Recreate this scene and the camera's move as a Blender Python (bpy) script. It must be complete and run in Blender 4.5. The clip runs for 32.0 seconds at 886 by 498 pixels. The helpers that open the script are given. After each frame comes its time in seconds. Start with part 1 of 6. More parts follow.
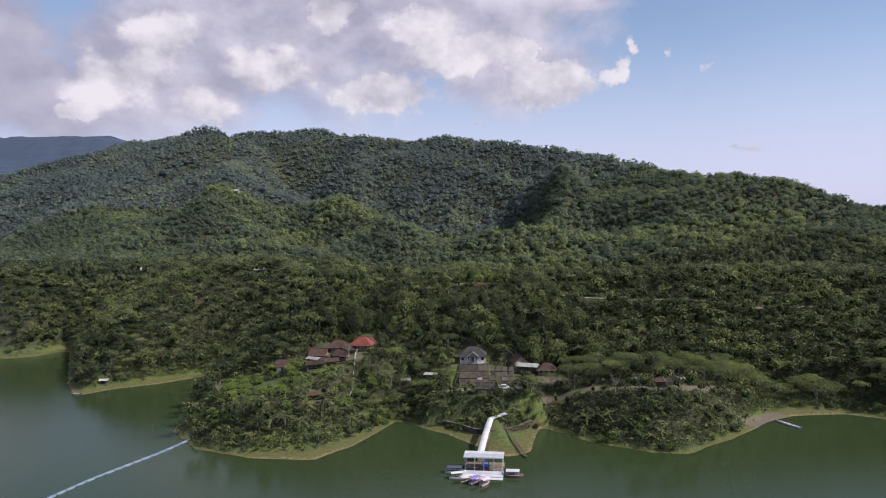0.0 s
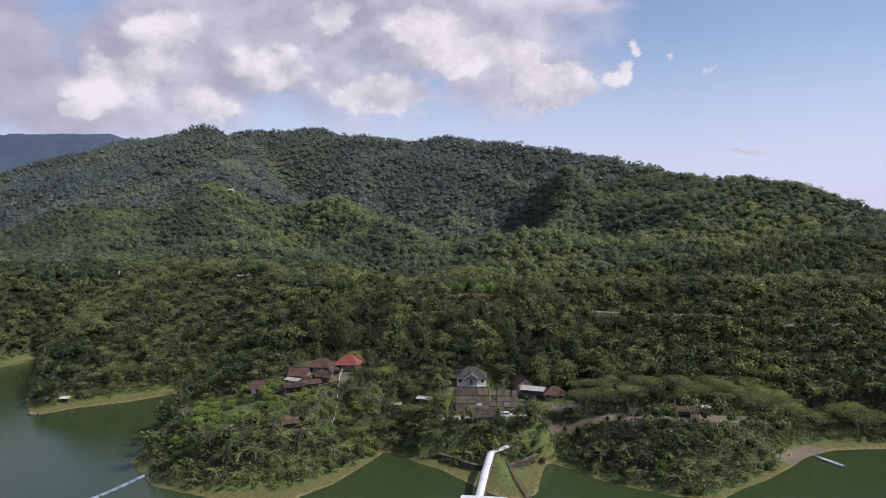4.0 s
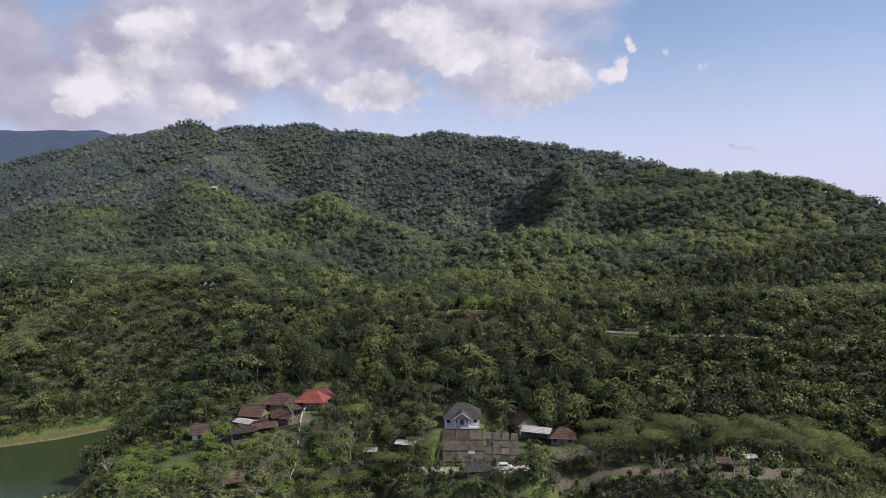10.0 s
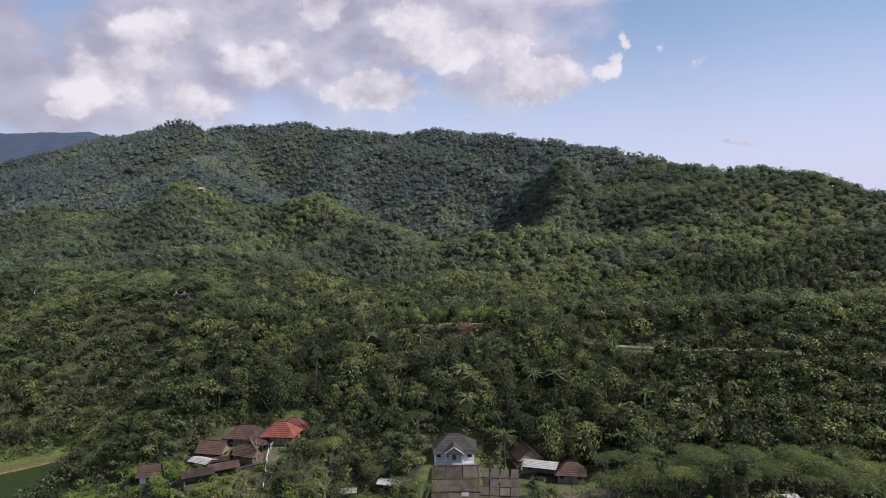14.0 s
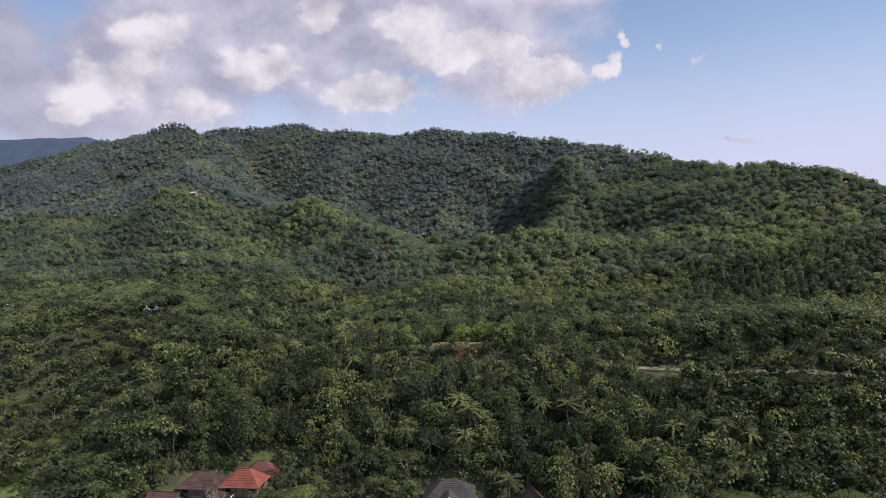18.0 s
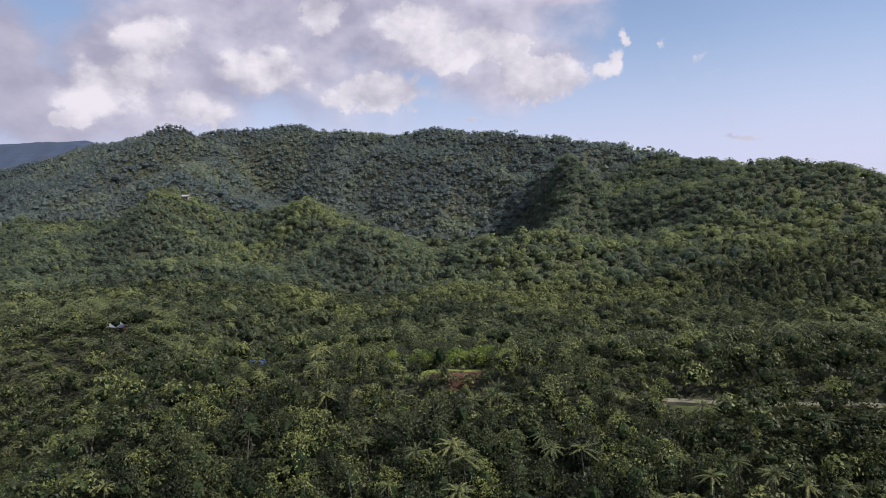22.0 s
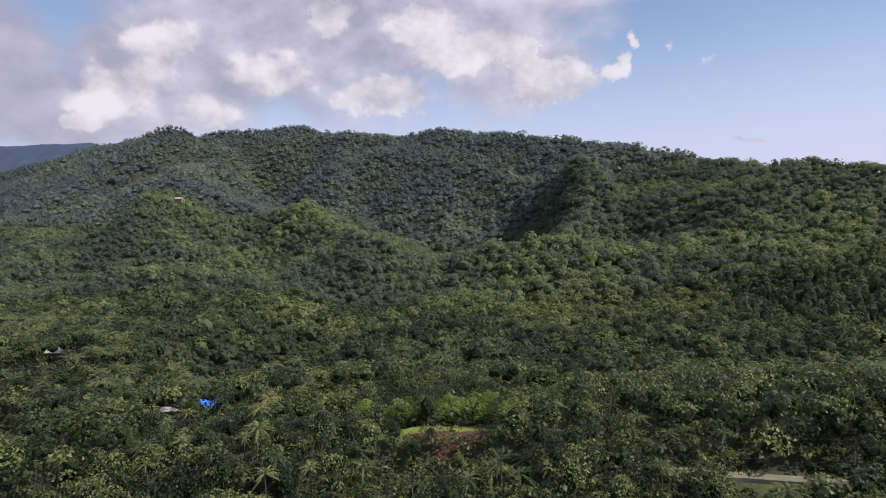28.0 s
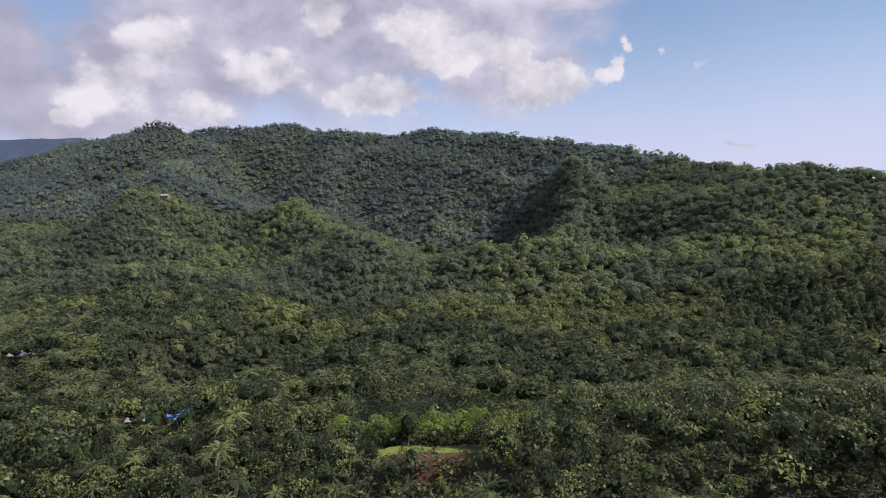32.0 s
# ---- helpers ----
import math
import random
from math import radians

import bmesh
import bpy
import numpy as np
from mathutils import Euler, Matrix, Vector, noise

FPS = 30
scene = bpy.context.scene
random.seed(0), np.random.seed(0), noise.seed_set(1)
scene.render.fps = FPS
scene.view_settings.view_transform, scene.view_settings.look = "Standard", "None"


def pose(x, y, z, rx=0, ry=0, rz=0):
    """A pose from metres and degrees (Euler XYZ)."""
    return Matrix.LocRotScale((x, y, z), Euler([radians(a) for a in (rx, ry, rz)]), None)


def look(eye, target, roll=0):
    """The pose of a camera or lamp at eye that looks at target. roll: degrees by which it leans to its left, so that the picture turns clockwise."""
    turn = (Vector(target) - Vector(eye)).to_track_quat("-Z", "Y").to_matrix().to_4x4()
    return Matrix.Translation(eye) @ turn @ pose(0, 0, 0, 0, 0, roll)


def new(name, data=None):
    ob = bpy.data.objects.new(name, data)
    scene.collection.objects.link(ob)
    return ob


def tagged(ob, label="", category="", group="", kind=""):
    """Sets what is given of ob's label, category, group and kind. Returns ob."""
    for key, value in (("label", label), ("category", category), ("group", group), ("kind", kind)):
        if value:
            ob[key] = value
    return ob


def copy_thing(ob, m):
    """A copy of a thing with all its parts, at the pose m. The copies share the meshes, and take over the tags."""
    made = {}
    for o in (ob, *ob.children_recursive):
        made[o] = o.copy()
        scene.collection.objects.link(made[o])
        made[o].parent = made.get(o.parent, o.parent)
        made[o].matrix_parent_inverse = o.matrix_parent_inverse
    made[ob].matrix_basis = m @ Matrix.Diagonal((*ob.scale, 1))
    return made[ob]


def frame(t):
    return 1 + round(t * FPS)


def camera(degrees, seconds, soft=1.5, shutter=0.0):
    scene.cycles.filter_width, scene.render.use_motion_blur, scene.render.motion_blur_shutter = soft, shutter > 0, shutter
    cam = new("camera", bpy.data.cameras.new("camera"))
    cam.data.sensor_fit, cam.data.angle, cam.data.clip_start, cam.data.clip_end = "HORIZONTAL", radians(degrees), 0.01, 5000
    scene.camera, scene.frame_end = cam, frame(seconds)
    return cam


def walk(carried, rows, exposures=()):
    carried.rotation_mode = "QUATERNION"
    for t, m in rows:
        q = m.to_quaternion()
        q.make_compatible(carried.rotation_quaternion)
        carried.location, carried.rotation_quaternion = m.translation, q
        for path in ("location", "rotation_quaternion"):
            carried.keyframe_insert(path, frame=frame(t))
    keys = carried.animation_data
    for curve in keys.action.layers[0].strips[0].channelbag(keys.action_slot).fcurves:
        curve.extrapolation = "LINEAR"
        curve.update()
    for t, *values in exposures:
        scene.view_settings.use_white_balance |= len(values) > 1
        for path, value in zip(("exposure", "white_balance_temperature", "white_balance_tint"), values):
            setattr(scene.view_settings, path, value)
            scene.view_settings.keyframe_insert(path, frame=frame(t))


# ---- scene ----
cam = camera(64.40, 32.0, soft=1.0)
WALK = [  # seconds, x, y, z, yaw, pitch, roll
    (0, 8.39, -6.99, 76.08, 2.05, -2.85, -0.83),
    (1, 8.54, 0.28, 76.43, 2.11, -2.82, -0.74),
    (2, 8.64, 7.63, 76.69, 2.16, -2.78, -0.59),
    (3, 8.80, 15.08, 76.96, 2.18, -2.75, -0.42),
    (4, 9.05, 22.55, 77.32, 2.14, -2.76, -0.34),
    (5, 9.29, 29.94, 77.70, 2.08, -2.77, -0.30),
    (6, 9.52, 37.16, 78.24, 2.02, -2.81, -0.27),
    (7, 9.72, 44.26, 78.85, 1.96, -2.88, -0.28),
    (8, 10.01, 51.68, 79.20, 1.90, -2.94, -0.33),
    (9, 10.39, 59.16, 79.47, 1.84, -3.00, -0.40),
    (10, 10.85, 66.55, 79.74, 1.80, -3.05, -0.48),
    (11, 11.33, 73.89, 79.97, 1.75, -3.08, -0.58),
    (12, 11.78, 81.00, 80.22, 1.69, -3.11, -0.72),
    (13, 12.18, 87.68, 80.48, 1.61, -3.15, -0.91),
    (14, 12.48, 94.32, 80.64, 1.54, -3.18, -1.13),
    (15, 12.82, 101.31, 80.73, 1.51, -3.16, -1.33),
    (16, 13.25, 108.26, 80.88, 1.50, -3.13, -1.52),
    (17, 13.70, 115.19, 81.07, 1.54, -3.11, -1.70),
    (18, 14.23, 122.34, 81.42, 1.67, -3.09, -1.86),
    (19, 14.81, 129.65, 81.80, 1.77, -3.08, -2.02),
    (20, 15.42, 136.98, 82.14, 1.82, -3.08, -2.17),
    (21, 16.01, 144.25, 82.41, 1.85, -3.08, -2.30),
    (22, 16.54, 151.41, 82.66, 1.91, -3.07, -2.42),
    (23, 16.96, 158.47, 82.84, 1.98, -3.06, -2.48),
    (24, 17.16, 165.51, 82.96, 2.04, -3.04, -2.49),
    (25, 17.30, 172.53, 83.04, 2.11, -3.00, -2.48),
    (26, 17.87, 179.45, 83.15, 2.24, -2.95, -2.47),
    (27, 18.53, 186.32, 83.28, 2.39, -2.90, -2.46),
    (28, 19.15, 192.78, 83.47, 2.55, -2.84, -2.39),
    (28.5, 19.35, 195.04, 83.62, 2.62, -2.81, -2.29),
    (29, 19.52, 197.26, 83.80, 2.69, -2.78, -2.19),
    (29.5, 19.66, 198.80, 83.95, 2.76, -2.77, -2.08),
    (30, 19.82, 199.91, 84.03, 2.77, -2.79, -1.98),
    (30.25, 19.88, 200.49, 83.98, 2.71, -2.80, -1.93),
    (30.5, 19.91, 201.05, 83.91, 2.62, -2.81, -1.88),
    (31, 19.94, 201.92, 83.78, 2.36, -2.82, -1.81),
    (31.5, 19.90, 202.68, 83.68, 2.08, -2.83, -1.73),
    (32, 19.86, 203.55, 83.53, 1.82, -2.82, -1.62),
]


def glide(x, y, z, yaw, pitch, roll):
    ahead = Vector((-math.sin(radians(yaw)) * math.cos(radians(pitch)), math.cos(radians(yaw)) * math.cos(radians(pitch)), math.sin(radians(pitch))))
    eye = Vector((x, y, z))
    return look(eye, eye + ahead * 50, roll)


walk(cam, [(row[0], glide(*row[1:])) for row in WALK], [(0, 0.3, 6350, 14), (32, 0.3, 6350, 14)])

# ---- world ----
SUN_AZIMUTH, SUN_HEIGHT = 104.0, 44.0  # degrees clockwise from +y, degrees over the horizon


def nodes_of(tree):
    tree.nodes.clear()

    def node(kind, **settings):
        n = tree.nodes.new(kind)
        for key, value in settings.items():
            if key.startswith("in_"):
                n.inputs[int(key[3:])].default_value = value
            elif key == "operation":
                n.operation = value
            elif key == "blend":
                n.blend_type = value
            elif key == "data":
                n.data_type = value
            elif key == "attribute":
                n.attribute_name = value
        return n

    def link(a, b):
        tree.links.new(a, b)

    def math_(op, a, b=0.0, c=0.0, clamp=False):
        n = tree.nodes.new("ShaderNodeMath")
        n.operation, n.use_clamp = op, clamp
        for i, v in enumerate((a, b, c)):
            if isinstance(v, (int, float)):
                n.inputs[i].default_value = v
            else:
                tree.links.new(v, n.inputs[i])
        return n.outputs[0]

    def mix(a, b, f, blend="MIX"):
        n = tree.nodes.new("ShaderNodeMix")
        n.data_type, n.blend_type = "RGBA", blend
        for i, v in ((0, f), (6, a), (7, b)):
            if isinstance(v, (int, float)):
                n.inputs[i].default_value = v
            elif isinstance(v, tuple):
                n.inputs[i].default_value = (*v, 1)
            else:
                tree.links.new(v, n.inputs[i])
        return n.outputs[2]

    def ramp(value, lo, hi):
        n = tree.nodes.new("ShaderNodeMapRange")
        n.interpolation_type = "SMOOTHSTEP"
        tree.links.new(value, n.inputs[0])
        n.inputs[1].default_value, n.inputs[2].default_value = lo, hi
        return n.outputs[0]

    def noise_(vector, scale, detail=4.0, rough=0.5, distort=0.0):
        n = tree.nodes.new("ShaderNodeTexNoise")
        n.inputs["Scale"].default_value, n.inputs["Detail"].default_value = scale, detail
        n.inputs["Roughness"].default_value, n.inputs["Distortion"].default_value = rough, distort
        if vector is not None:
            tree.links.new(vector, n.inputs["Vector"])
        return n.outputs[0]

    return node, link, math_, mix, ramp, noise_


def make_world():
    world = bpy.data.worlds.new("daylight")
    scene.world = world
    world.use_nodes = True
    tree = world.node_tree
    node, link, math_, mix, ramp, noise_ = nodes_of(tree)
    sky = node("ShaderNodeTexSky")
    sky.sky_type, sky.sun_disc = "NISHITA", False
    sky.sun_elevation, sky.sun_rotation = radians(SUN_HEIGHT), radians(SUN_AZIMUTH)
    sky.air_density, sky.dust_density, sky.ozone_density = 1.0, 0.6, 3.0
    way = node("ShaderNodeTexCoord").outputs["Generated"]
    split = node("ShaderNodeSeparateXYZ")
    link(way, split.inputs[0])
    x, y, z = split.outputs
    ahead = math_("MAXIMUM", y, 0.05)
    u, v = math_("DIVIDE", x, ahead), math_("DIVIDE", z, ahead)
    def pushed(offset, scale, detail):
        m = node("ShaderNodeMapping")
        m.inputs["Location"].default_value = offset
        link(way, m.inputs[0])
        return math_("SUBTRACT", noise_(m.outputs[0], scale, detail, 0.62), 0.5)

    torn_u = math_("ADD", u, math_("ADD", math_("MULTIPLY", pushed((3, 1, 0), 16.0, 6.0), 0.075), math_("MULTIPLY", pushed((0, 7, 2), 60.0, 4.0), 0.022)))
    torn_v = math_("ADD", v, math_("ADD", math_("MULTIPLY", pushed((1, 9, 4), 16.0, 6.0), 0.065), math_("MULTIPLY", pushed((6, 2, 8), 60.0, 4.0), 0.020)))

    def banked(banks, torn=False):
        """How deep a direction lies in the nearest of the banks: middle and half-width across, middle and half-height up, fullness."""
        full = None
        for mu, wu, mv, wv, amount in banks:
            du = math_("DIVIDE", math_("SUBTRACT", torn_u if torn else u, mu), wu)
            dv = math_("DIVIDE", math_("SUBTRACT", torn_v if torn else v, mv), wv)
            r = math_("SQRT", math_("ADD", math_("MULTIPLY", du, du), math_("MULTIPLY", dv, dv)))
            one = math_("MULTIPLY", math_("SUBTRACT", 1.25, r, clamp=True), amount)
            full = one if full is None else math_("MAXIMUM", full, one)
        return math_("MULTIPLY", full, ramp(y, 0.1, 0.5))

    flat = node("ShaderNodeMapping")
    flat.inputs["Scale"].default_value = (1.0, 1.0, 1.35)
    link(way, flat.inputs[0])
    shift = node("ShaderNodeVectorMath", operation="ADD")
    shift.inputs[1].default_value = (0.016, 0.0, 0.030)
    link(flat.outputs[0], shift.inputs[0])
    billow, billow_lit = noise_(flat.outputs[0], 11.0, 9.0, 0.55), noise_(shift.outputs[0], 11.0, 9.0, 0.55)
    broad = noise_(flat.outputs[0], 4.5, 5.0, 0.5)
    relief = math_("SUBTRACT", billow, billow_lit)
    # the wide soft bank, and scattered cloud of the same kind over the rest of the sky
    wide = banked([(-0.38, 0.42, 0.25, 0.15, 1.0), (-0.10, 0.32, 0.29, 0.12, 1.0), (0.06, 0.13, 0.20, 0.07, 0.9), (-0.70, 0.25, 0.28, 0.13, 1.0), (0.08, 0.17, 0.290, 0.022, 0.85), (-0.62, 0.22, 0.19, 0.10, 0.95)])
    wide = math_("MAXIMUM", wide, math_("MULTIPLY", math_("MULTIPLY", noise_(way, 2.2, 3.0), ramp(z, 0.32, 0.5)), 0.85))
    bank = math_("ADD", math_("MULTIPLY", wide, 0.95), math_("MULTIPLY", math_("SUBTRACT", broad, 0.5), 1.5))
    bank = math_("ADD", bank, math_("MULTIPLY", math_("SUBTRACT", billow, 0.5), 0.7))
    bank_mask = ramp(bank, 0.16, 0.66)
    bank_tone = math_("ADD", math_("ADD", 0.42, math_("MULTIPLY", math_("SUBTRACT", broad, 0.5), 1.4)), math_("MULTIPLY", relief, 2.2), clamp=True)
    bank_tone = math_("MULTIPLY", bank_tone, math_("ADD", 0.55, math_("MULTIPLY", ramp(u, -0.68, -0.38), 0.45)))
    bank_colour = mix((0.325, 0.32, 0.41), (0.565, 0.548, 0.63), bank_tone)
    # bright heaped heads, their outlines torn by the billows
    heads = banked([(-0.120, 0.075, 0.170, 0.032, 1.0), (0.000, 0.070, 0.224, 0.034, 1.2), (0.074, 0.034, 0.219, 0.032, 1.2), (0.112, 0.070, 0.180, 0.034, 1.25),
                    (-0.190, 0.036, 0.282, 0.028, 1.0), (-0.368, 0.055, 0.160, 0.036, 0.85), (-0.555, 0.040, 0.158, 0.017, 0.85), (-0.430, 0.070, 0.262, 0.042, 0.75),
                    (-0.490, 0.100, 0.208, 0.055, 0.75), (-0.287, 0.070, 0.205, 0.045, 0.7), (-0.060, 0.070, 0.270, 0.035, 0.7), (0.204, 0.030, 0.194, 0.014, 0.50), (0.222, 0.016, 0.208, 0.022, 0.52),
                    (0.240, 0.011, 0.232, 0.018, 0.55), (0.286, 0.011, 0.218, 0.017, 0.52), (0.330, 0.016, 0.197, 0.010, 0.45), (0.014, 0.022, 0.126, 0.008, 0.6), (0.39, 0.06, 0.086, 0.010, 0.5)], True)
    heap = math_("ADD", heads, math_("MULTIPLY", math_("SUBTRACT", billow, 0.5), 1.3))
    heap_mask = math_("MULTIPLY", ramp(heap, 0.25, 0.55), 0.92)
    heap_tone = math_("ADD", math_("ADD", 0.40, math_("MULTIPLY", heap, 0.22)), math_("MULTIPLY", relief, 3.2), clamp=True)
    heap_colour = mix((0.41, 0.397, 0.455), (0.70, 0.672, 0.70), heap_tone)
    base = node("ShaderNodeVectorMath", operation="SCALE")
    base.inputs["Scale"].default_value = SKY
    link(sky.outputs[0], base.inputs[0])
    # thin high haze towards the horizon
    hazy = mix(base.outputs[0], (0.52, 0.53, 0.72), math_("MULTIPLY", math_("SUBTRACT", 1.0, ramp(z, 0.02, 0.26)), 0.8))
    veil = math_("MULTIPLY", noise_(way, 3.0, 5.0, 0.55), 0.24)
    hazy = mix(hazy, (0.60, 0.62, 0.80), veil)
    out, back = node("ShaderNodeOutputWorld"), node("ShaderNodeBackground")
    link(mix(mix(hazy, bank_colour, bank_mask), heap_colour, heap_mask), back.inputs[0])
    back.inputs[1].default_value = 1.0
    link(back.outputs[0], out.inputs[0])


SKY = 0.10
make_world()
sun = new("sun", bpy.data.lights.new("sun", "SUN"))
sun.data.energy, sun.data.angle, sun.data.color = 4.2, radians(0.53), (1.0, 0.95, 0.86)
to_sun = Vector((math.sin(radians(SUN_AZIMUTH)) * math.cos(radians(SUN_HEIGHT)), math.cos(radians(SUN_AZIMUTH)) * math.cos(radians(SUN_HEIGHT)), math.sin(radians(SUN_HEIGHT))))
sun.matrix_world = look((300, 300, 900), Vector((300, 300, 900)) - to_sun)


# ---- materials ----
def material(name, rough=0.8, metal=0.0):
    m = bpy.data.materials.new(name)
    m.use_nodes = True
    tree = m.node_tree
    kit = nodes_of(tree)
    node, link = kit[:2]
    out, bsdf = node("ShaderNodeOutputMaterial"), node("ShaderNodeBsdfPrincipled")
    bsdf.inputs["Roughness"].default_value, bsdf.inputs["Metallic"].default_value = rough, metal
    link(bsdf.outputs[0], out.inputs[0])
    return m, bsdf, kit, out


def bump(kit, bsdf, height, strength, distance):
    node, link = kit[:2]
    b = node("ShaderNodeBump")
    b.inputs["Strength"].default_value, b.inputs["Distance"].default_value = strength, distance
    link(height, b.inputs["Height"])
    link(b.outputs[0], bsdf.inputs["Normal"])


def worn(name, dark, light, rough=0.8, metal=0.0, scale=1.2, grain=14.0, relief=0.02, streak=(1, 1, 1)):
    """A surface whose colour drifts between two tones at two sizes."""
    m, bsdf, kit, out = material(name, rough, metal)
    node, link, math_, mix, ramp, noise_ = kit
    stretch = node("ShaderNodeMapping")
    stretch.inputs["Scale"].default_value = streak
    link(node("ShaderNodeTexCoord").outputs["Object"], stretch.inputs[0])
    at = stretch.outputs[0]
    big, fine = noise_(at, scale, 3.0), noise_(at, grain, 5.0, 0.6)
    tone = math_("ADD", math_("MULTIPLY", big, 0.6), math_("MULTIPLY", fine, 0.4))
    tone = math_("ADD", tone, math_("MULTIPLY", math_("SUBTRACT", node("ShaderNodeObjectInfo").outputs["Random"], 0.5), 0.25))
    link(mix(dark, light, ramp(tone, 0.3, 0.7)), bsdf.inputs["Base Color"])
    bump(kit, bsdf, fine, 0.5, relief)
    if rough >= 0.9:
        bsdf.inputs["Specular IOR Level"].default_value = 0.12
    return m


def leaves(name, dark, light, yellow, see=0.3, rough=0.6, shine=0.2):
    """Foliage: the tone varies by plant (tint), by leaf clump and in broad drifts."""
    m, bsdf, kit, out = material(name, rough)
    node, link, math_, mix, ramp, noise_ = kit
    tint = node("ShaderNodeAttribute", attribute="tint").outputs["Fac"]
    geo = node("ShaderNodeNewGeometry")
    isle = geo.outputs["Random Per Island"]
    drift = noise_(geo.outputs["Position"], 0.012, 3.0, 0.55)
    each = math_("MULTIPLY", math_("SUBTRACT", node("ShaderNodeObjectInfo").outputs["Random"], 0.5), node("ShaderNodeAttribute", attribute="solo").outputs["Fac"])
    tone = math_("ADD", math_("MULTIPLY", tint, 0.75), math_("MULTIPLY", isle, 0.20))
    tone = math_("ADD", tone, math_("MULTIPLY", each, 1.15))
    tone = math_("ADD", tone, math_("MULTIPLY", math_("SUBTRACT", drift, 0.5), 0.9), clamp=True)
    colour = mix(dark, light, tone)
    colour = mix(colour, yellow, math_("MULTIPLY", ramp(math_("ADD", math_("ADD", tint, math_("MULTIPLY", each, 0.9)), math_("MULTIPLY", isle, 0.2)), 0.68, 1.15), 0.75))
    link(colour, bsdf.inputs["Base Color"])
    bsdf.inputs["Specular IOR Level"].default_value = shine
    glow = node("ShaderNodeBsdfTranslucent")
    link(mix(colour, yellow, 0.35), glow.inputs[0])
    both = node("ShaderNodeMixShader")
    both.inputs[0].default_value = see
    link(bsdf.outputs[0], both.inputs[1])
    link(glow.outputs[0], both.inputs[2])
    link(both.outputs[0], out.inputs[0])
    return m


LEAF_BROAD = leaves("broad_leaves", (0.022, 0.029, 0.018), (0.100, 0.118, 0.052), (0.220, 0.240, 0.074), 0.26, 0.5)
# ridge and far leaves have distance haze painted in: paler, bluer, low in contrast
LEAF_RIDGE_HAZED = leaves("ridge_woods_hazed_leaves", (0.118, 0.146, 0.156), (0.190, 0.228, 0.200), (0.23, 0.26, 0.16), 0.55, 0.85, 0.05)
LEAF_FAR_HAZED = leaves("far_woods_hazed_leaves", (0.086, 0.110, 0.090), (0.168, 0.206, 0.126), (0.24, 0.27, 0.11), 0.50, 0.8, 0.08)
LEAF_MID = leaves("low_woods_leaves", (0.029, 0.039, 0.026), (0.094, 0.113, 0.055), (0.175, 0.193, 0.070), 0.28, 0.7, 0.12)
LEAF_PALM = leaves("palm_leaves", (0.060, 0.080, 0.036), (0.180, 0.205, 0.085), (0.26, 0.26, 0.09), 0.22, 0.5, 0.22)
LEAF_PALE = leaves("feathery_leaves", (0.115, 0.142, 0.060), (0.21, 0.25, 0.098), (0.26, 0.285, 0.09), 0.45)
LEAF_BANANA = leaves("banana_leaves", (0.055, 0.090, 0.022), (0.13, 0.19, 0.04), (0.20, 0.24, 0.06), 0.35, 0.4)
LEAF_ROW = leaves("plantation_leaves", (0.140, 0.200, 0.050), (0.260, 0.330, 0.082), (0.34, 0.39, 0.10), 0.48, 0.5)
# near-black green: the shade deep in a crown, painted as a colour
LEAF_CORE_SHADE = worn("shaded_inner_foliage", (0.012, 0.020, 0.009), (0.028, 0.042, 0.016), 0.9, scale=0.8, grain=3.0, relief=0.3)
PALM_BARK = worn("dark_palm_bark", (0.045, 0.038, 0.030), (0.115, 0.100, 0.082), 0.9, scale=0.8, grain=9.0, relief=0.03, streak=(1, 1, 3))
BARK = worn("grey_bark", (0.075, 0.063, 0.048), (0.20, 0.18, 0.15), 0.9, scale=0.8, grain=9.0, relief=0.03, streak=(2, 2, 0.4))


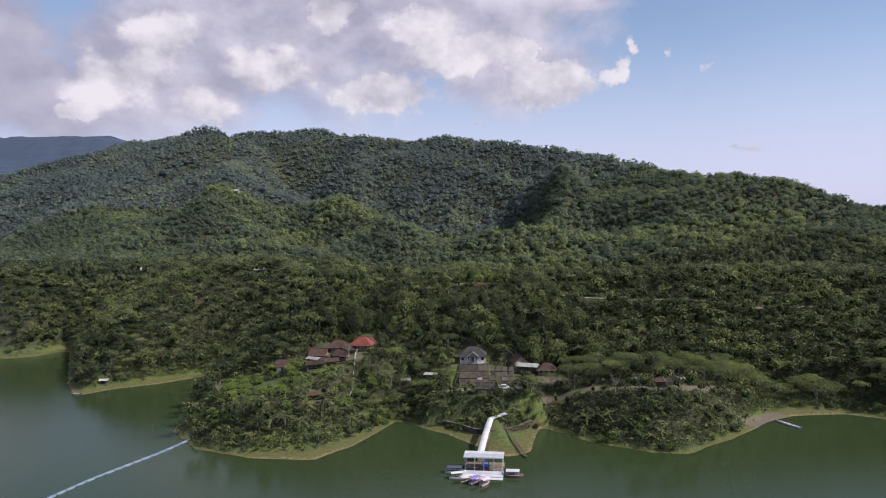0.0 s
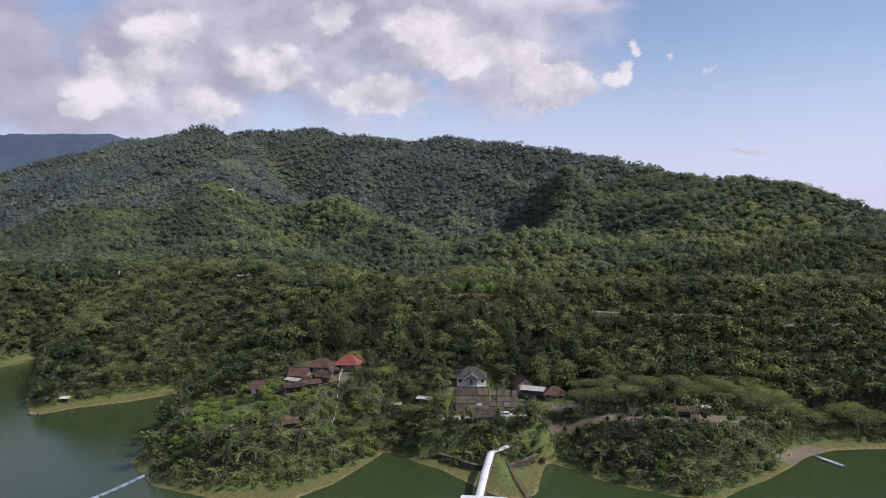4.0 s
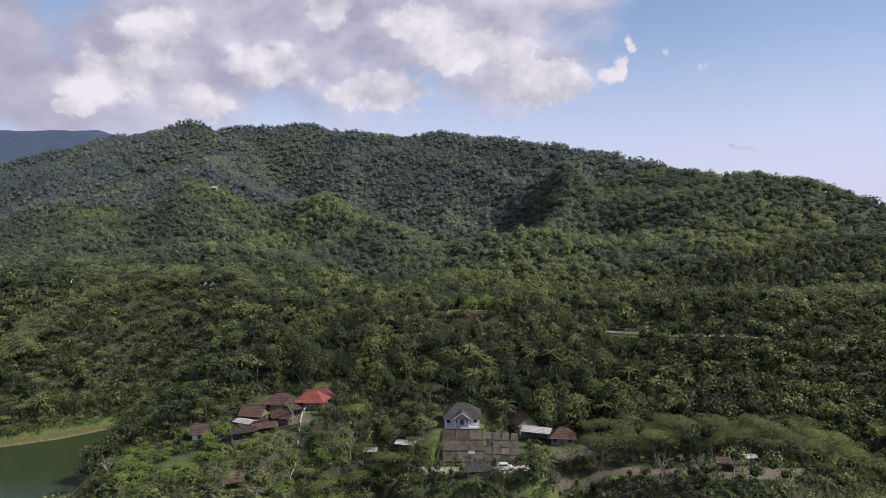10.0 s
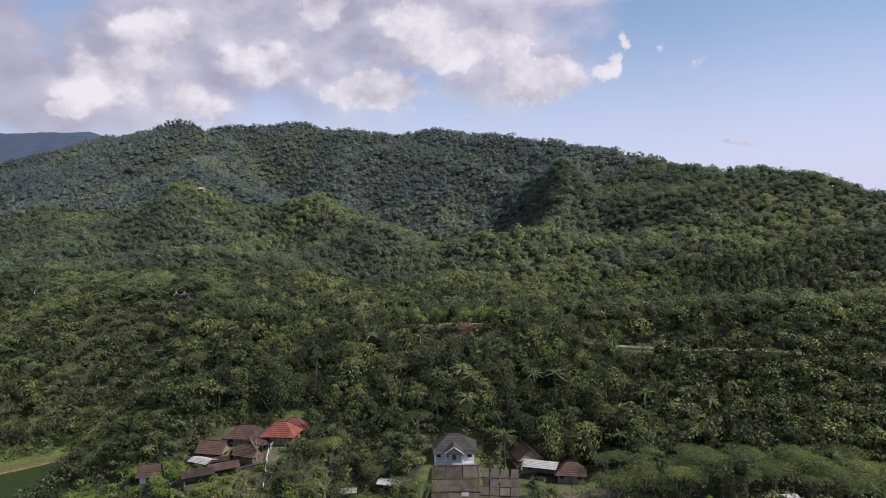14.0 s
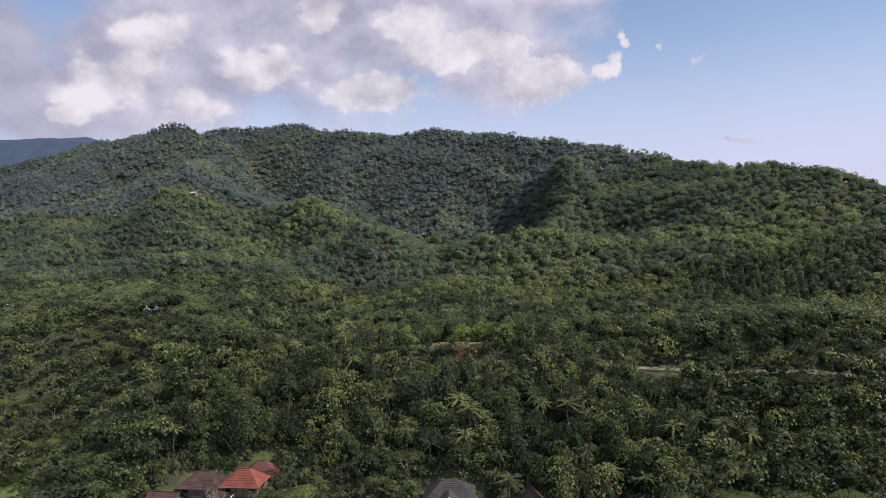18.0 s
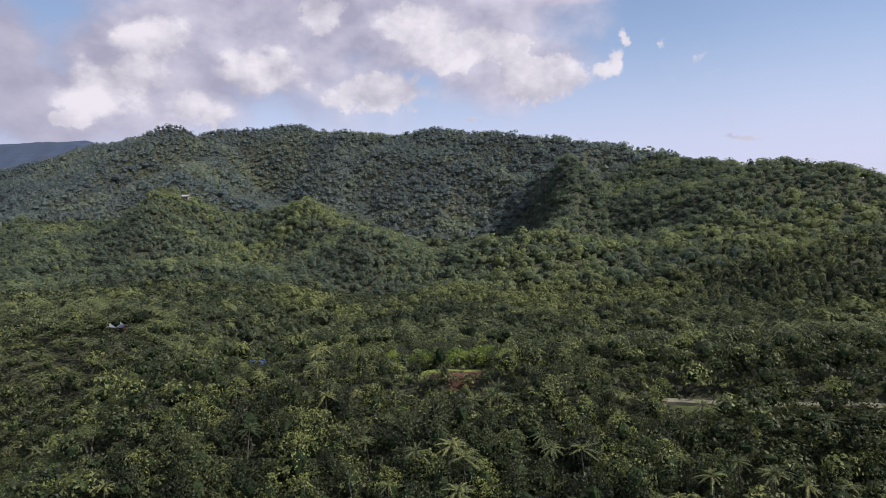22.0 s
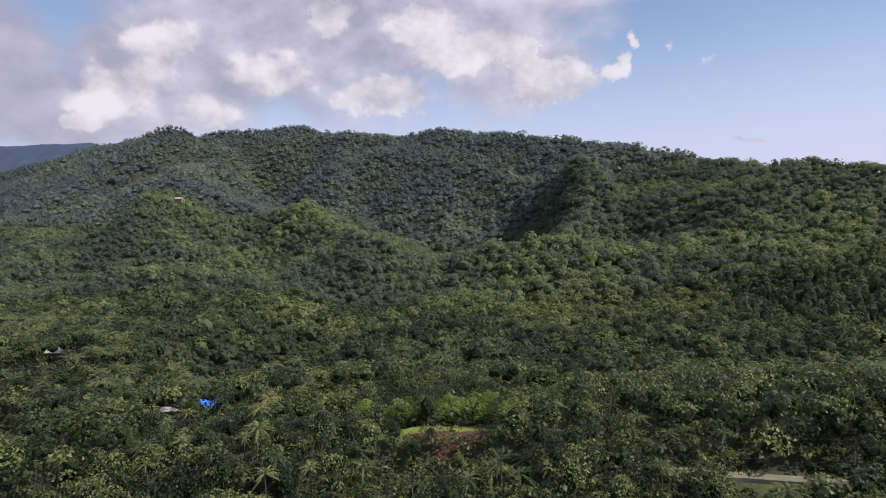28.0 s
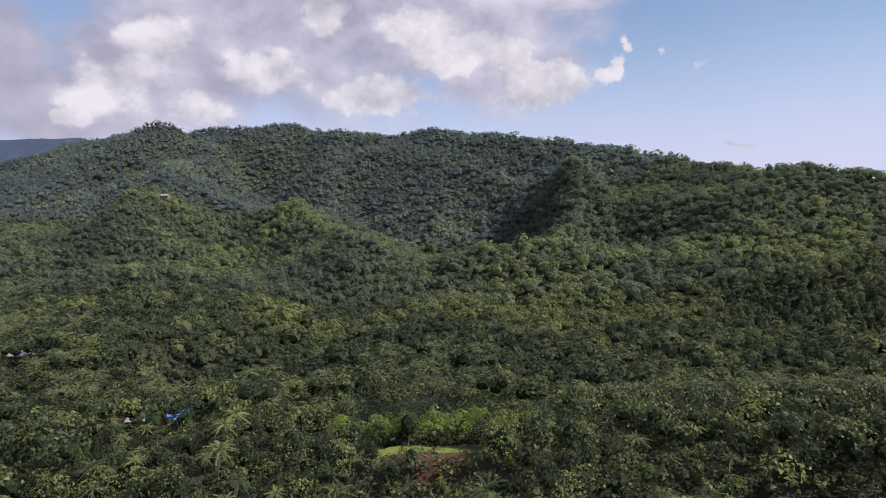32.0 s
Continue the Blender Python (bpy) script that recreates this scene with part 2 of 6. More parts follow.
def ground_material():
    m, bsdf, kit, out = material("grass_and_soil", 0.95)
    node, link, math_, mix, ramp, noise_ = kit
    geo = node("ShaderNodeNewGeometry")
    at = geo.outputs["Position"]
    wet = node("ShaderNodeAttribute", attribute="shore").outputs["Fac"]
    bare = node("ShaderNodeAttribute", attribute="bare").outputs["Fac"]
    patch, grain, tuft = noise_(at, 0.06, 4.0, 0.6), noise_(at, 0.9, 5.0, 0.65), noise_(at, 3.5, 3.0, 0.6)
    grass = mix((0.040, 0.058, 0.016), (0.115, 0.145, 0.036), ramp(math_("ADD", math_("MULTIPLY", patch, 0.5), math_("MULTIPLY", grain, 0.5)), 0.35, 0.65))
    marsh = mix((0.058, 0.062, 0.018), (0.115, 0.108, 0.030), ramp(grain, 0.3, 0.7))
    soil = mix((0.08, 0.063, 0.045), (0.17, 0.14, 0.108), ramp(math_("ADD", math_("MULTIPLY", patch, 0.4), math_("MULTIPLY", tuft, 0.6)), 0.3, 0.7))
    ragged = math_("ADD", wet, math_("MULTIPLY", math_("SUBTRACT", grain, 0.5), 0.7))
    # a darker ground tone than the open grass, used where the woods stand
    woods_floor = mix((0.022, 0.026, 0.012), (0.060, 0.060, 0.028), ramp(math_("ADD", math_("MULTIPLY", patch, 0.4), math_("MULTIPLY", tuft, 0.6)), 0.3, 0.7))
    grass = mix(grass, woods_floor, node("ShaderNodeAttribute", attribute="wooded").outputs["Fac"])
    colour = mix(grass, marsh, ramp(ragged, 0.35, 0.65))
    colour = mix(colour, mix((0.16, 0.12, 0.06), (0.24, 0.185, 0.10), grain), ramp(ragged, 1.12, 1.3))
    ragged = math_("ADD", bare, math_("MULTIPLY", math_("SUBTRACT", tuft, 0.5), 0.8))
    colour = mix(colour, soil, ramp(ragged, 0.4, 0.6))
    link(colour, bsdf.inputs["Base Color"])
    bump(kit, bsdf, math_("ADD", grain, math_("MULTIPLY", tuft, 0.4)), 0.8, 0.35)
    return m


def water_material():
    m, bsdf, kit, out = material("green_lake_water", 0.09)
    node, link, math_, mix, ramp, noise_ = kit
    at = node("ShaderNodeNewGeometry").outputs["Position"]
    silt = noise_(at, 0.012, 3.0, 0.5)
    link(mix((0.022, 0.038, 0.014), (0.036, 0.052, 0.022), silt), bsdf.inputs["Base Color"])
    bsdf.inputs["IOR"].default_value = 1.333
    stretch = node("ShaderNodeMapping")
    stretch.inputs["Scale"].default_value = (1.0, 1.7, 1.0)
    link(at, stretch.inputs[0])
    wave = math_("ADD", noise_(stretch.outputs[0], 0.8, 3.0, 0.6), math_("MULTIPLY", noise_(stretch.outputs[0], 4.0, 2.0), 0.25))
    bump(kit, bsdf, wave, 0.35, 0.12)
    return m


GROUND, WATER = ground_material(), water_material()


# ---- land ----
rng = np.random.default_rng(7)


def smooth(a, b, v):
    s = np.clip((v - a) / (b - a), 0, 1)
    return s * s * (3 - 2 * s)


def lattice(x, y, seed):
    """Value noise, 0 to 1, one cell a unit."""
    ix, iy = np.floor(x).astype(np.int64), np.floor(y).astype(np.int64)
    fx, fy = x - ix, y - iy
    fx, fy = fx * fx * (3 - 2 * fx), fy * fy * (3 - 2 * fy)

    def cell(a, b):
        h = (a * 374761393 + b * 668265263 + seed * 1442695041) & 0xFFFFFFFF
        h = ((h ^ (h >> 13)) * 1274126177) & 0xFFFFFFFF
        return ((h ^ (h >> 16)) & 0xFFFF) / 65535.0

    low = cell(ix, iy) * (1 - fx) + cell(ix + 1, iy) * fx
    high = cell(ix, iy + 1) * (1 - fx) + cell(ix + 1, iy + 1) * fx
    return low * (1 - fy) + high * fy


def rough_field(x, y, size, octaves, seed):
    total, weight = 0.0, 0.0
    for k in range(octaves):
        total = total + (lattice(x / size * 2**k + 17 * k, y / size * 2**k - 9 * k, seed + k) - 0.5) * 0.5**k
        weight += 0.5**k
    return total / weight * 2


# the waterline, from west to east
COAST = [(-4000, 420), (-420, 395), (-300, 374), (-250, 368), (-234, 373), (-225, 392), (-199, 345), (-178, 310), (-162, 288), (-151, 298),
         (-135, 308), (-121, 321), (-113, 328), (-108, 300), (-104, 265), (-97, 236), (-82, 218), (-62, 210), (-40, 208), (-31, 220),
         (-19, 249), (-10, 242), (0, 232), (10, 220), (20, 210), (27, 214), (33, 241), (38, 235), (51, 223), (65, 213),
         (77, 213), (95, 225), (111, 242), (127, 254), (148, 255), (160, 247), (185, 240), (240, 262), (420, 230), (4000, 300)]


def inland(x, y):
    """Metres from the waterline, positive on land."""
    nodes = np.array(COAST, float)
    best = np.full(np.shape(x), 1e9)
    inside = np.zeros(np.shape(x), bool)
    ring = np.vstack([nodes, [(4000, 9000), (-4000, 9000)]])
    for a, b in zip(ring, np.roll(ring, -1, 0)):
        d = b - a
        with np.errstate(divide="ignore", invalid="ignore"):
            cross = ((a[1] > y) != (b[1] > y)) & (x < d[0] * (y - a[1]) / (d[1] if d[1] else 1e-9) + a[0])
        inside ^= cross
    for a, b in zip(nodes[:-1], nodes[1:]):
        d = b - a
        s = np.clip(((x - a[0]) * d[0] + (y - a[1]) * d[1]) / (d @ d), 0, 1)
        best = np.minimum(best, np.hypot(x - a[0] - s * d[0], y - a[1] - s * d[1]))
    return np.where(inside, best, -best) + 1.5 * rough_field(x, y, 15, 2, 3)


def beach(x):
    """1 where a flat marshy beach lies along the water, 0 where the bank falls straight in."""
    x = np.asarray(x, float)
    flat_ = sum(np.exp(-(((x - c) / w) ** 2)) for c, w in ((-46, 17), (15, 16), (130, 26), (-140, 28)))
    return np.clip(flat_ + 0.6 * smooth(-175, -200, x), 0, 1)


def crest(x, y, nodes, slope, soft):
    """The flanks of a ridge that runs along nodes (x, y, height)."""
    best = np.full(np.shape(x), -1e9)
    for a, b in zip(nodes[:-1], nodes[1:]):
        dx, dy = b[0] - a[0], b[1] - a[1]
        s = np.clip(((x - a[0]) * dx + (y - a[1]) * dy) / (dx * dx + dy * dy + 1e-9), 0, 1)
        d = np.hypot(x - a[0] - s * dx, y - a[1] - s * dy)
        best = np.maximum(best, a[2] + s * (b[2] - a[2]) - slope * (np.sqrt(d * d + soft * soft) - soft))
    return best


def away(x, y, nodes):
    best = np.full(np.shape(x), 1e9)
    for a, b in zip(nodes[:-1], nodes[1:]):
        dx, dy = b[0] - a[0], b[1] - a[1]
        s = np.clip(((x - a[0]) * dx + (y - a[1]) * dy) / (dx * dx + dy * dy + 1e-9), 0, 1)
        best = np.minimum(best, np.hypot(x - a[0] - s * dx, y - a[1] - s * dy))
    return best


RIDGES = [
    ([(-2300, 1900, 120), (-1300, 1900, 186), (-969, 2000, 287), (-680, 1700, 262), (-630, 1700, 284), (-590, 1720, 268), (-532, 1780, 285), (-385, 1840, 292), (-253, 1750, 263), (-132, 1650, 241), (-44, 1600, 246), (73, 1500, 219)], 0.50, 10),
    ([(73, 1500, 219), (158, 1400, 195), (231, 1250, 170), (274, 1100, 142)], 0.50, 10),
    ([(274, 1100, 142), (306, 950, 112), (323, 882, 104), (395, 850, 82), (477, 800, 68), (700, 760, 50), (1300, 900, 44)], 0.47, 12),
    ([(-532, 1780, 268), (-480, 1500, 195), (-441, 1250, 158), (-310, 1130, 119), (-180, 1000, 79), (-97, 900, 53), (-60, 840, 32)], 0.42, 12),
    ([(-441, 1250, 158), (-342, 1050, 112), (-300, 930, 72), (-270, 850, 44)], 0.36, 16),
    ([(-44, 1600, 240), (-16, 1350, 145), (-14, 1220, 99), (-20, 1130, 57), (-24, 1070, 30)], 0.66, 6),
    ([(231, 1250, 168), (162, 1130, 150), (147, 1000, 116), (129, 900, 84), (107, 830, 62), (88, 780, 42)], 0.95, 4),
    ([(150, 780, 44), (70, 785, 40), (5, 800, 38)], 0.42, 12),
    ([(323, 882, 110), (260, 800, 66), (205, 740, 37), (190, 690, 20)], 0.36, 12),
    ([(-130, 850, 40), (-92, 835, 55), (-45, 825, 40), (-20, 800, 28)], 0.42, 16),
    ([(-300, 770, 34), (-262, 745, 42), (-215, 740, 43), (-165, 750, 34)], 0.42, 14),
    ([(-900, 1600, 180), (-650, 1250, 110), (-450, 1000, 70), (-393, 846, 44)], 0.42, 10),
    ([(477, 800, 66), (380, 720, 52), (305, 679, 48), (300, 600, 20)], 0.34, 12),
    ([(-690, 1700, 262), (-640, 1400, 175), (-580, 1200, 120), (-540, 1050, 70)], 0.55, 8),
    ([(-640, 1700, 293), (-620, 1700, 293)], 0.75, 5),
    ([(-425, 1830, 289), (-365, 1830, 289)], 0.5, 12),
    ([(-55, 1600, 243), (-36, 1600, 243)], 0.5, 8),
    ([(50, 1500, 219), (78, 1500, 218)], 0.5, 8),
    ([(-253, 1750, 258), (-230, 1500, 180), (-195, 1330, 120), (-170, 1200, 70)], 0.6, 7),
]
# levelled places: x, y, height, half-sizes
PADS = [(-8.7, 336, 38.2, 4, 2), (11, 307.5, 38.0, 14, 3), (11, 320.3, 43.5, 15, 1.6), (11, 270, 17.0, 12, 5), (14, 250.5, 10.8, 18, 5.5), (33, 269, 12.5, 13, 5), (-37, 270, 22.6, 9, 6), (-50, 259, 18.6, 5, 5), (84, 247, 12.5, 14, 5)]


def height(x, y):
    x, y = np.asarray(x, float), np.asarray(y, float)
    d = inland(x, y)
    bank = np.where(d > 0, 0.10 * np.minimum(d, 8) + 10.5 * smooth(1.5 + 4.5 * beach(x), 21 + 5 * beach(x), d), -np.minimum(4, -0.14 * d))
    start = 262 - 14 * smooth(0, -40, x)
    shelf = (29 - 4 * smooth(25, 50, x) - 3 * smooth(-10, -60, x)) * smooth(start, 318, y + 5 * rough_field(x, y, 60, 2, 5))
    shelf = shelf + 5 * np.exp(-(((x + 42) / 26) ** 2) - ((y - 262) / 18) ** 2)
    west = smooth(-70, -120, x)  # the plateau reaches further back in the west
    back = smooth(312 + 100 * west, 470 + 100 * west, y)
    fall = -(29 + 3 * smooth(40, 170, x) - 13 * west) * back
    low = bank + np.where(d > 0, (shelf + fall + 3 * smooth(0, 60, d)) * smooth(4, 40 + 35 * smooth(-55, -100, x), d), 0)
    low = low + np.where(d > 10, rough_field(x, y, 35, 3, 11) * 1.6, 0)
    hills = np.full(low.shape, -1e3)
    for nodes, slope, soft in RIDGES:
        h = crest(x, y, nodes, slope, soft)
        top = np.maximum(hills, h)
        hills = top + np.log(np.exp((hills - top) / 4) + np.exp((h - top) / 4)) * 4 - 0.2
    off = np.minimum(away(x, y, RIDGES[0][0]), away(x, y, RIDGES[1][0]))
    gully = 1 - 2 * np.abs(rough_field(x + 0.25 * y, y * 0.33, 170, 2, 37))
    wild = smooth(20, 160, off) * smooth(620, 950, y)
    hills = hills + (rough_field(x, y, 230, 3, 23) * 14 + 26 * (gully - 0.55)) * wild + rough_field(x, y, 80, 2, 29) * 7 * smooth(450, 700, y)
    hills = hills + 3
    far = smooth(380, 620, y) * (d > 0)
    top = np.maximum(low, hills)
    both = top + np.log(np.exp((low - top) / 5) + np.exp((hills - top) / 5)) * 5
    z = low * (1 - far) + both * far
    for px, py, pz, rx, ry in PADS:
        r = np.hypot(np.maximum(np.abs(x - px) - rx, 0), np.maximum(np.abs(y - py) - ry, 0))
        on = smooth(10 if px < -30 else 5.5, 0, r)
        z = z * (1 - on) + pz * on
    return z


def link_mesh(name, verts, faces, mat, parent=None, tint=None):
    """An object of its own from arrays; all faces have the same number of corners."""
    me = bpy.data.meshes.new(name)
    verts, faces = np.ascontiguousarray(verts, np.float32), np.ascontiguousarray(faces, np.int32)
    n, k = faces.shape
    me.vertices.add(len(verts))
    me.vertices.foreach_set("co", verts.ravel())
    me.loops.add(n * k)
    me.loops.foreach_set("vertex_index", faces.ravel())
    me.polygons.add(n)
    me.polygons.foreach_set("loop_start", np.arange(n, dtype=np.int32) * k)
    me.polygons.foreach_set("use_smooth", np.zeros(n, bool))
    me.update(calc_edges=True)
    me.validate()
    me.materials.append(mat)
    if tint is not None:
        me.attributes.new("tint", "FLOAT", "POINT").data.foreach_set("value", np.ascontiguousarray(tint, np.float32))
    ob = new(name, me)
    ob.parent = parent
    return ob


def axis_steps(parts):
    out = []
    for a, b, step in parts:
        out += list(np.arange(a, b, step))
    return np.array(out + [parts[-1][1]], float)


def soil_amount(x, y):
    """Trodden and built ground: the village lane, yards and the road."""
    d = np.full(np.shape(x), 1e3)
    for line, half in LANES:
        for a, b in zip(line[:-1], line[1:]):
            a, b = np.array(a, float), np.array(b, float)
            e = b - a
            s = np.clip(((x - a[0]) * e[0] + (y - a[1]) * e[1]) / (e @ e), 0, 1)
            d = np.minimum(d, np.hypot(x - a[0] - s * e[0], y - a[1] - s * e[1]) - half)
    return smooth(1.5, -1.0, d)


LANES = [
    ([(0, 249), (16, 249.5), (34, 253), (60, 246), (86, 247), (104, 246)], 1.5),
    ([(-54, 255), (-44, 260), (-34, 262.5)], 0.8),
    ([(37, 261.5), (46, 260)], 1.8),
    ([(77, 244), (92, 245)], 3.0),
    ([(110, 243), (121, 251)], 4.0),
    ([(-78, 292), (-92, 318), (-112, 338)], 1.2),
]


# yards kept clear: x, y, radius; and stretches where only low growth stands
YARDS = [(9.6, 272, 8.5), (6, 261, 6.5), (13, 261, 6.5), (21, 262, 7), (29, 273, 6), (38.5, 267, 6.5), (-34, 269, 6), (-33, 278, 5), (-44, 273, 7), (-51, 267, 5.5), (-41, 263, 4.5),
         (-51, 260, 4), (-45, 257, 4.5), (-50, 253, 4.5), (-47, 239.5, 4.5), (-63.5, 258.5, 3.5), (-16.6, 264.5, 2.5), (-6.2, 263.5, 3.2), (13.6, 247, 4), (31.5, 269, 5), (79, 247.6, 4.5), (85, 251, 2.5),
         (-8.7, 336, 4), (-56, 379, 3.5), (-50, 369, 3.5), (-63, 376, 3), (-54, 373, 2.5), (-75, 395, 4), (-118, 415, 5.5), (-157, 302.5, 3), (14, 221, 13), (22, 219, 12), (-205, 455, 6), (-342, 1040, 13)]
LOW = [(-86, -22, 241, 263), (0, 30, 238, 262), (32, 52, 255, 264), (70, 100, 236, 249), (-4, 28, 300, 313), (-84, -52, 226, 242), (50, 70, 234, 250), (-116, -106, 400, 412), (-56, -36, 342, 367), (-70, -55, 360, 374), (-79, -66, 379, 392), (-18, -1, 316, 334), (-46, -33, 334, 350), (-106, -97, 384, 398), (57, 74, 301, 307)]
BENCH = (1, 22, 315.5, 322.5)


def in_yard(x, y):
    free = np.zeros(np.shape(x), bool)
    for cx, cy, r in YARDS:
        free |= np.hypot(x - cx, y - cy) < r
    return free


def nothing_grows(x, y):
    free = (soil_amount(x, y) > 0.3) | in_yard(x, y)
    x0, x1, y0, y1 = BENCH
    free |= (x > x0) & (x < x1) & (y > y0) & (y < y1)
    free |= (x > -4) & (x < 36) & (y > 324) & (y < 335)
    road = np.abs(y - np.interp(x, [40, 52, 64, 76, 94, 112, 135, 170], [315, 312.6, 311.4, 309.4, 305.8, 302.4, 300, 303]))
    free |= (x > 40) & (road < 1.4)
    below = np.interp(x, [40, 52, 64, 76, 94, 112, 135, 170], [315, 312.6, 311.4, 309.4, 305.8, 302.4, 300, 303]) - y
    free |= (x > 54) & (x < 80) & (below > 0) & (below < 3)
    lawn = ((x + 64) / 7) ** 2 + ((y - 247) / 4) ** 2
    return free | (lawn < 1)


def low_growth(x, y):
    low = np.zeros(np.shape(x), bool)
    for x0, x1, y0, y1 in LOW:
        low |= (x > x0) & (x < x1) & (y > y0) & (y < y1)
    return low


def make_land():
    xs = axis_steps([(-3900, -1000, 90), (-1000, -300, 20), (-300, -170, 6), (-170, 190, 2.2), (190, 300, 6), (300, 1000, 20), (1000, 3900, 90)])
    ys = axis_steps([(-900, 150, 70), (150, 345, 2.2), (345, 600, 6), (600, 2000, 14), (2000, 4400, 80)])
    gx, gy = np.meshgrid(xs, ys)
    z = height(gx, gy)
    d = inland(gx, gy)
    verts = np.stack([gx, gy, z], -1).reshape(-1, 3)
    w = len(xs)
    i = (np.arange(len(ys) - 1)[:, None] * w + np.arange(w - 1)).ravel()
    ob = link_mesh("ground", verts, np.stack([i, i + 1, i + w + 1, i + w], 1), GROUND)
    ob.data.attributes.new("shore", "FLOAT", "POINT").data.foreach_set("value", (1.25 * smooth(2.5 + 9 * beach(gx), 0, d) * smooth(2.6, 1.2, z)).ravel().astype(np.float32))
    ob.data.attributes.new("bare", "FLOAT", "POINT").data.foreach_set("value", soil_amount(gx, gy).ravel().astype(np.float32))
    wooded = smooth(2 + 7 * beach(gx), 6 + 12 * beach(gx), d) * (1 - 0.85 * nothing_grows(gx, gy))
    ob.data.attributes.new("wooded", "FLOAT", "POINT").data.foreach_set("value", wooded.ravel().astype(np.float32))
    ob.data.polygons.foreach_set("use_smooth", np.ones(len(ob.data.polygons), bool))
    tagged(ob, "grassy lakeside ground rising to wooded hills", "ground", kind="structure")
    q = np.array([(-3900, -900, 0), (3900, -900, 0), (3900, 470, 0), (-3900, 470, 0)], float)
    tagged(link_mesh("water", q, np.array([[0, 1, 2, 3]]), WATER), "calm murky green lake water", "lake", kind="structure")


make_land()


def make_far_range():
    m, bsdf, kit, out = material("distant_slopes_hazed_blue", 0.95)
    node, link, math_, mix, ramp, noise_ = kit
    at = node("ShaderNodeNewGeometry").outputs["Position"]
    # the blue of the haze is put into the colour of the forested slopes
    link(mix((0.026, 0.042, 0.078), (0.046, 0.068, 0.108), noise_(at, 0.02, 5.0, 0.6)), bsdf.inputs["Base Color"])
    xs, ys = axis_steps([(-4400, 300, 30)]), axis_steps([(2300, 4300, 50)])
    gx, gy = np.meshgrid(xs, ys)
    z = crest(gx, gy, [(-4300, 3300, 470), (-2900, 3500, 480), (-2354, 3500, 500), (-2062, 3500, 500), (-1772, 3500, 484), (-1300, 3650, 380), (-600, 3800, 200), (0, 3900, 40)], 0.42, 30)
    z = z + rough_field(gx, gy, 300, 4, 41) * 26 * smooth(40, 200, z) + rough_field(gx, gy, 50, 2, 43) * 7
    w = len(xs)
    i = (np.arange(len(ys) - 1)[:, None] * w + np.arange(w - 1)).ravel()
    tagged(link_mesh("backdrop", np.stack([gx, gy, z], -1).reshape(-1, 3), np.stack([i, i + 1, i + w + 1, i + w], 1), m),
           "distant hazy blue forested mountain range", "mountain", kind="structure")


make_far_range()


# ---- woods ----
def ico():
    bm = bmesh.new()
    bmesh.ops.create_icosphere(bm, subdivisions=1, radius=1)
    v = np.array([p.co[:] for p in bm.verts])
    f = np.array([[q.index for q in p.verts] for p in bm.faces])
    bm.free()
    return v, f


ICO_V, ICO_F = ico()
OCT_V = np.array([(1, 0, 0), (0, 1, 0), (-1, 0, 0), (0, -1, 0), (0, 0, 1), (0, 0, -1)], float)
OCT_F = np.array([(0, 1, 4), (1, 2, 4), (2, 3, 4), (3, 0, 4), (1, 0, 5), (2, 1, 5), (3, 2, 5), (0, 3, 5)])


def unit(n, up=0.0, low=-0.25):
    v = rng.normal(size=(n, 3))
    v /= np.linalg.norm(v, axis=1)[:, None]
    v[:, 2] = np.where(v[:, 2] < low, -v[:, 2], v[:, 2])
    v[:, 2] += up
    return v / np.linalg.norm(v, axis=1)[:, None]


def leaf_faces(at, out, size, corners=4, jitter=0.8, long_=0.72):
    """One irregular leaf clump at each place, facing roughly outwards."""
    n = len(at)
    normal = out + rng.normal(size=(n, 3)) * jitter
    normal /= np.linalg.norm(normal, axis=1)[:, None]
    a = np.cross(normal, rng.normal(size=(n, 3)))
    a /= np.linalg.norm(a, axis=1)[:, None] + 1e-9
    b = np.cross(normal, a)
    size = np.broadcast_to(size, (n,))[:, None]
    turn = np.arange(corners) * 2 * np.pi / corners
    pts = []
    for t in turn:
        r = size * rng.uniform(0.55, 1.15, (n, 1))
        pts.append(at + a * np.cos(t) * r + b * np.sin(t) * r * long_ - np.array([0, 0, 1]) * size * 0.18 * abs(math.sin(t)))
    verts = np.stack(pts, 1).reshape(-1, 3)
    return verts, np.arange(n * corners).reshape(n, corners)


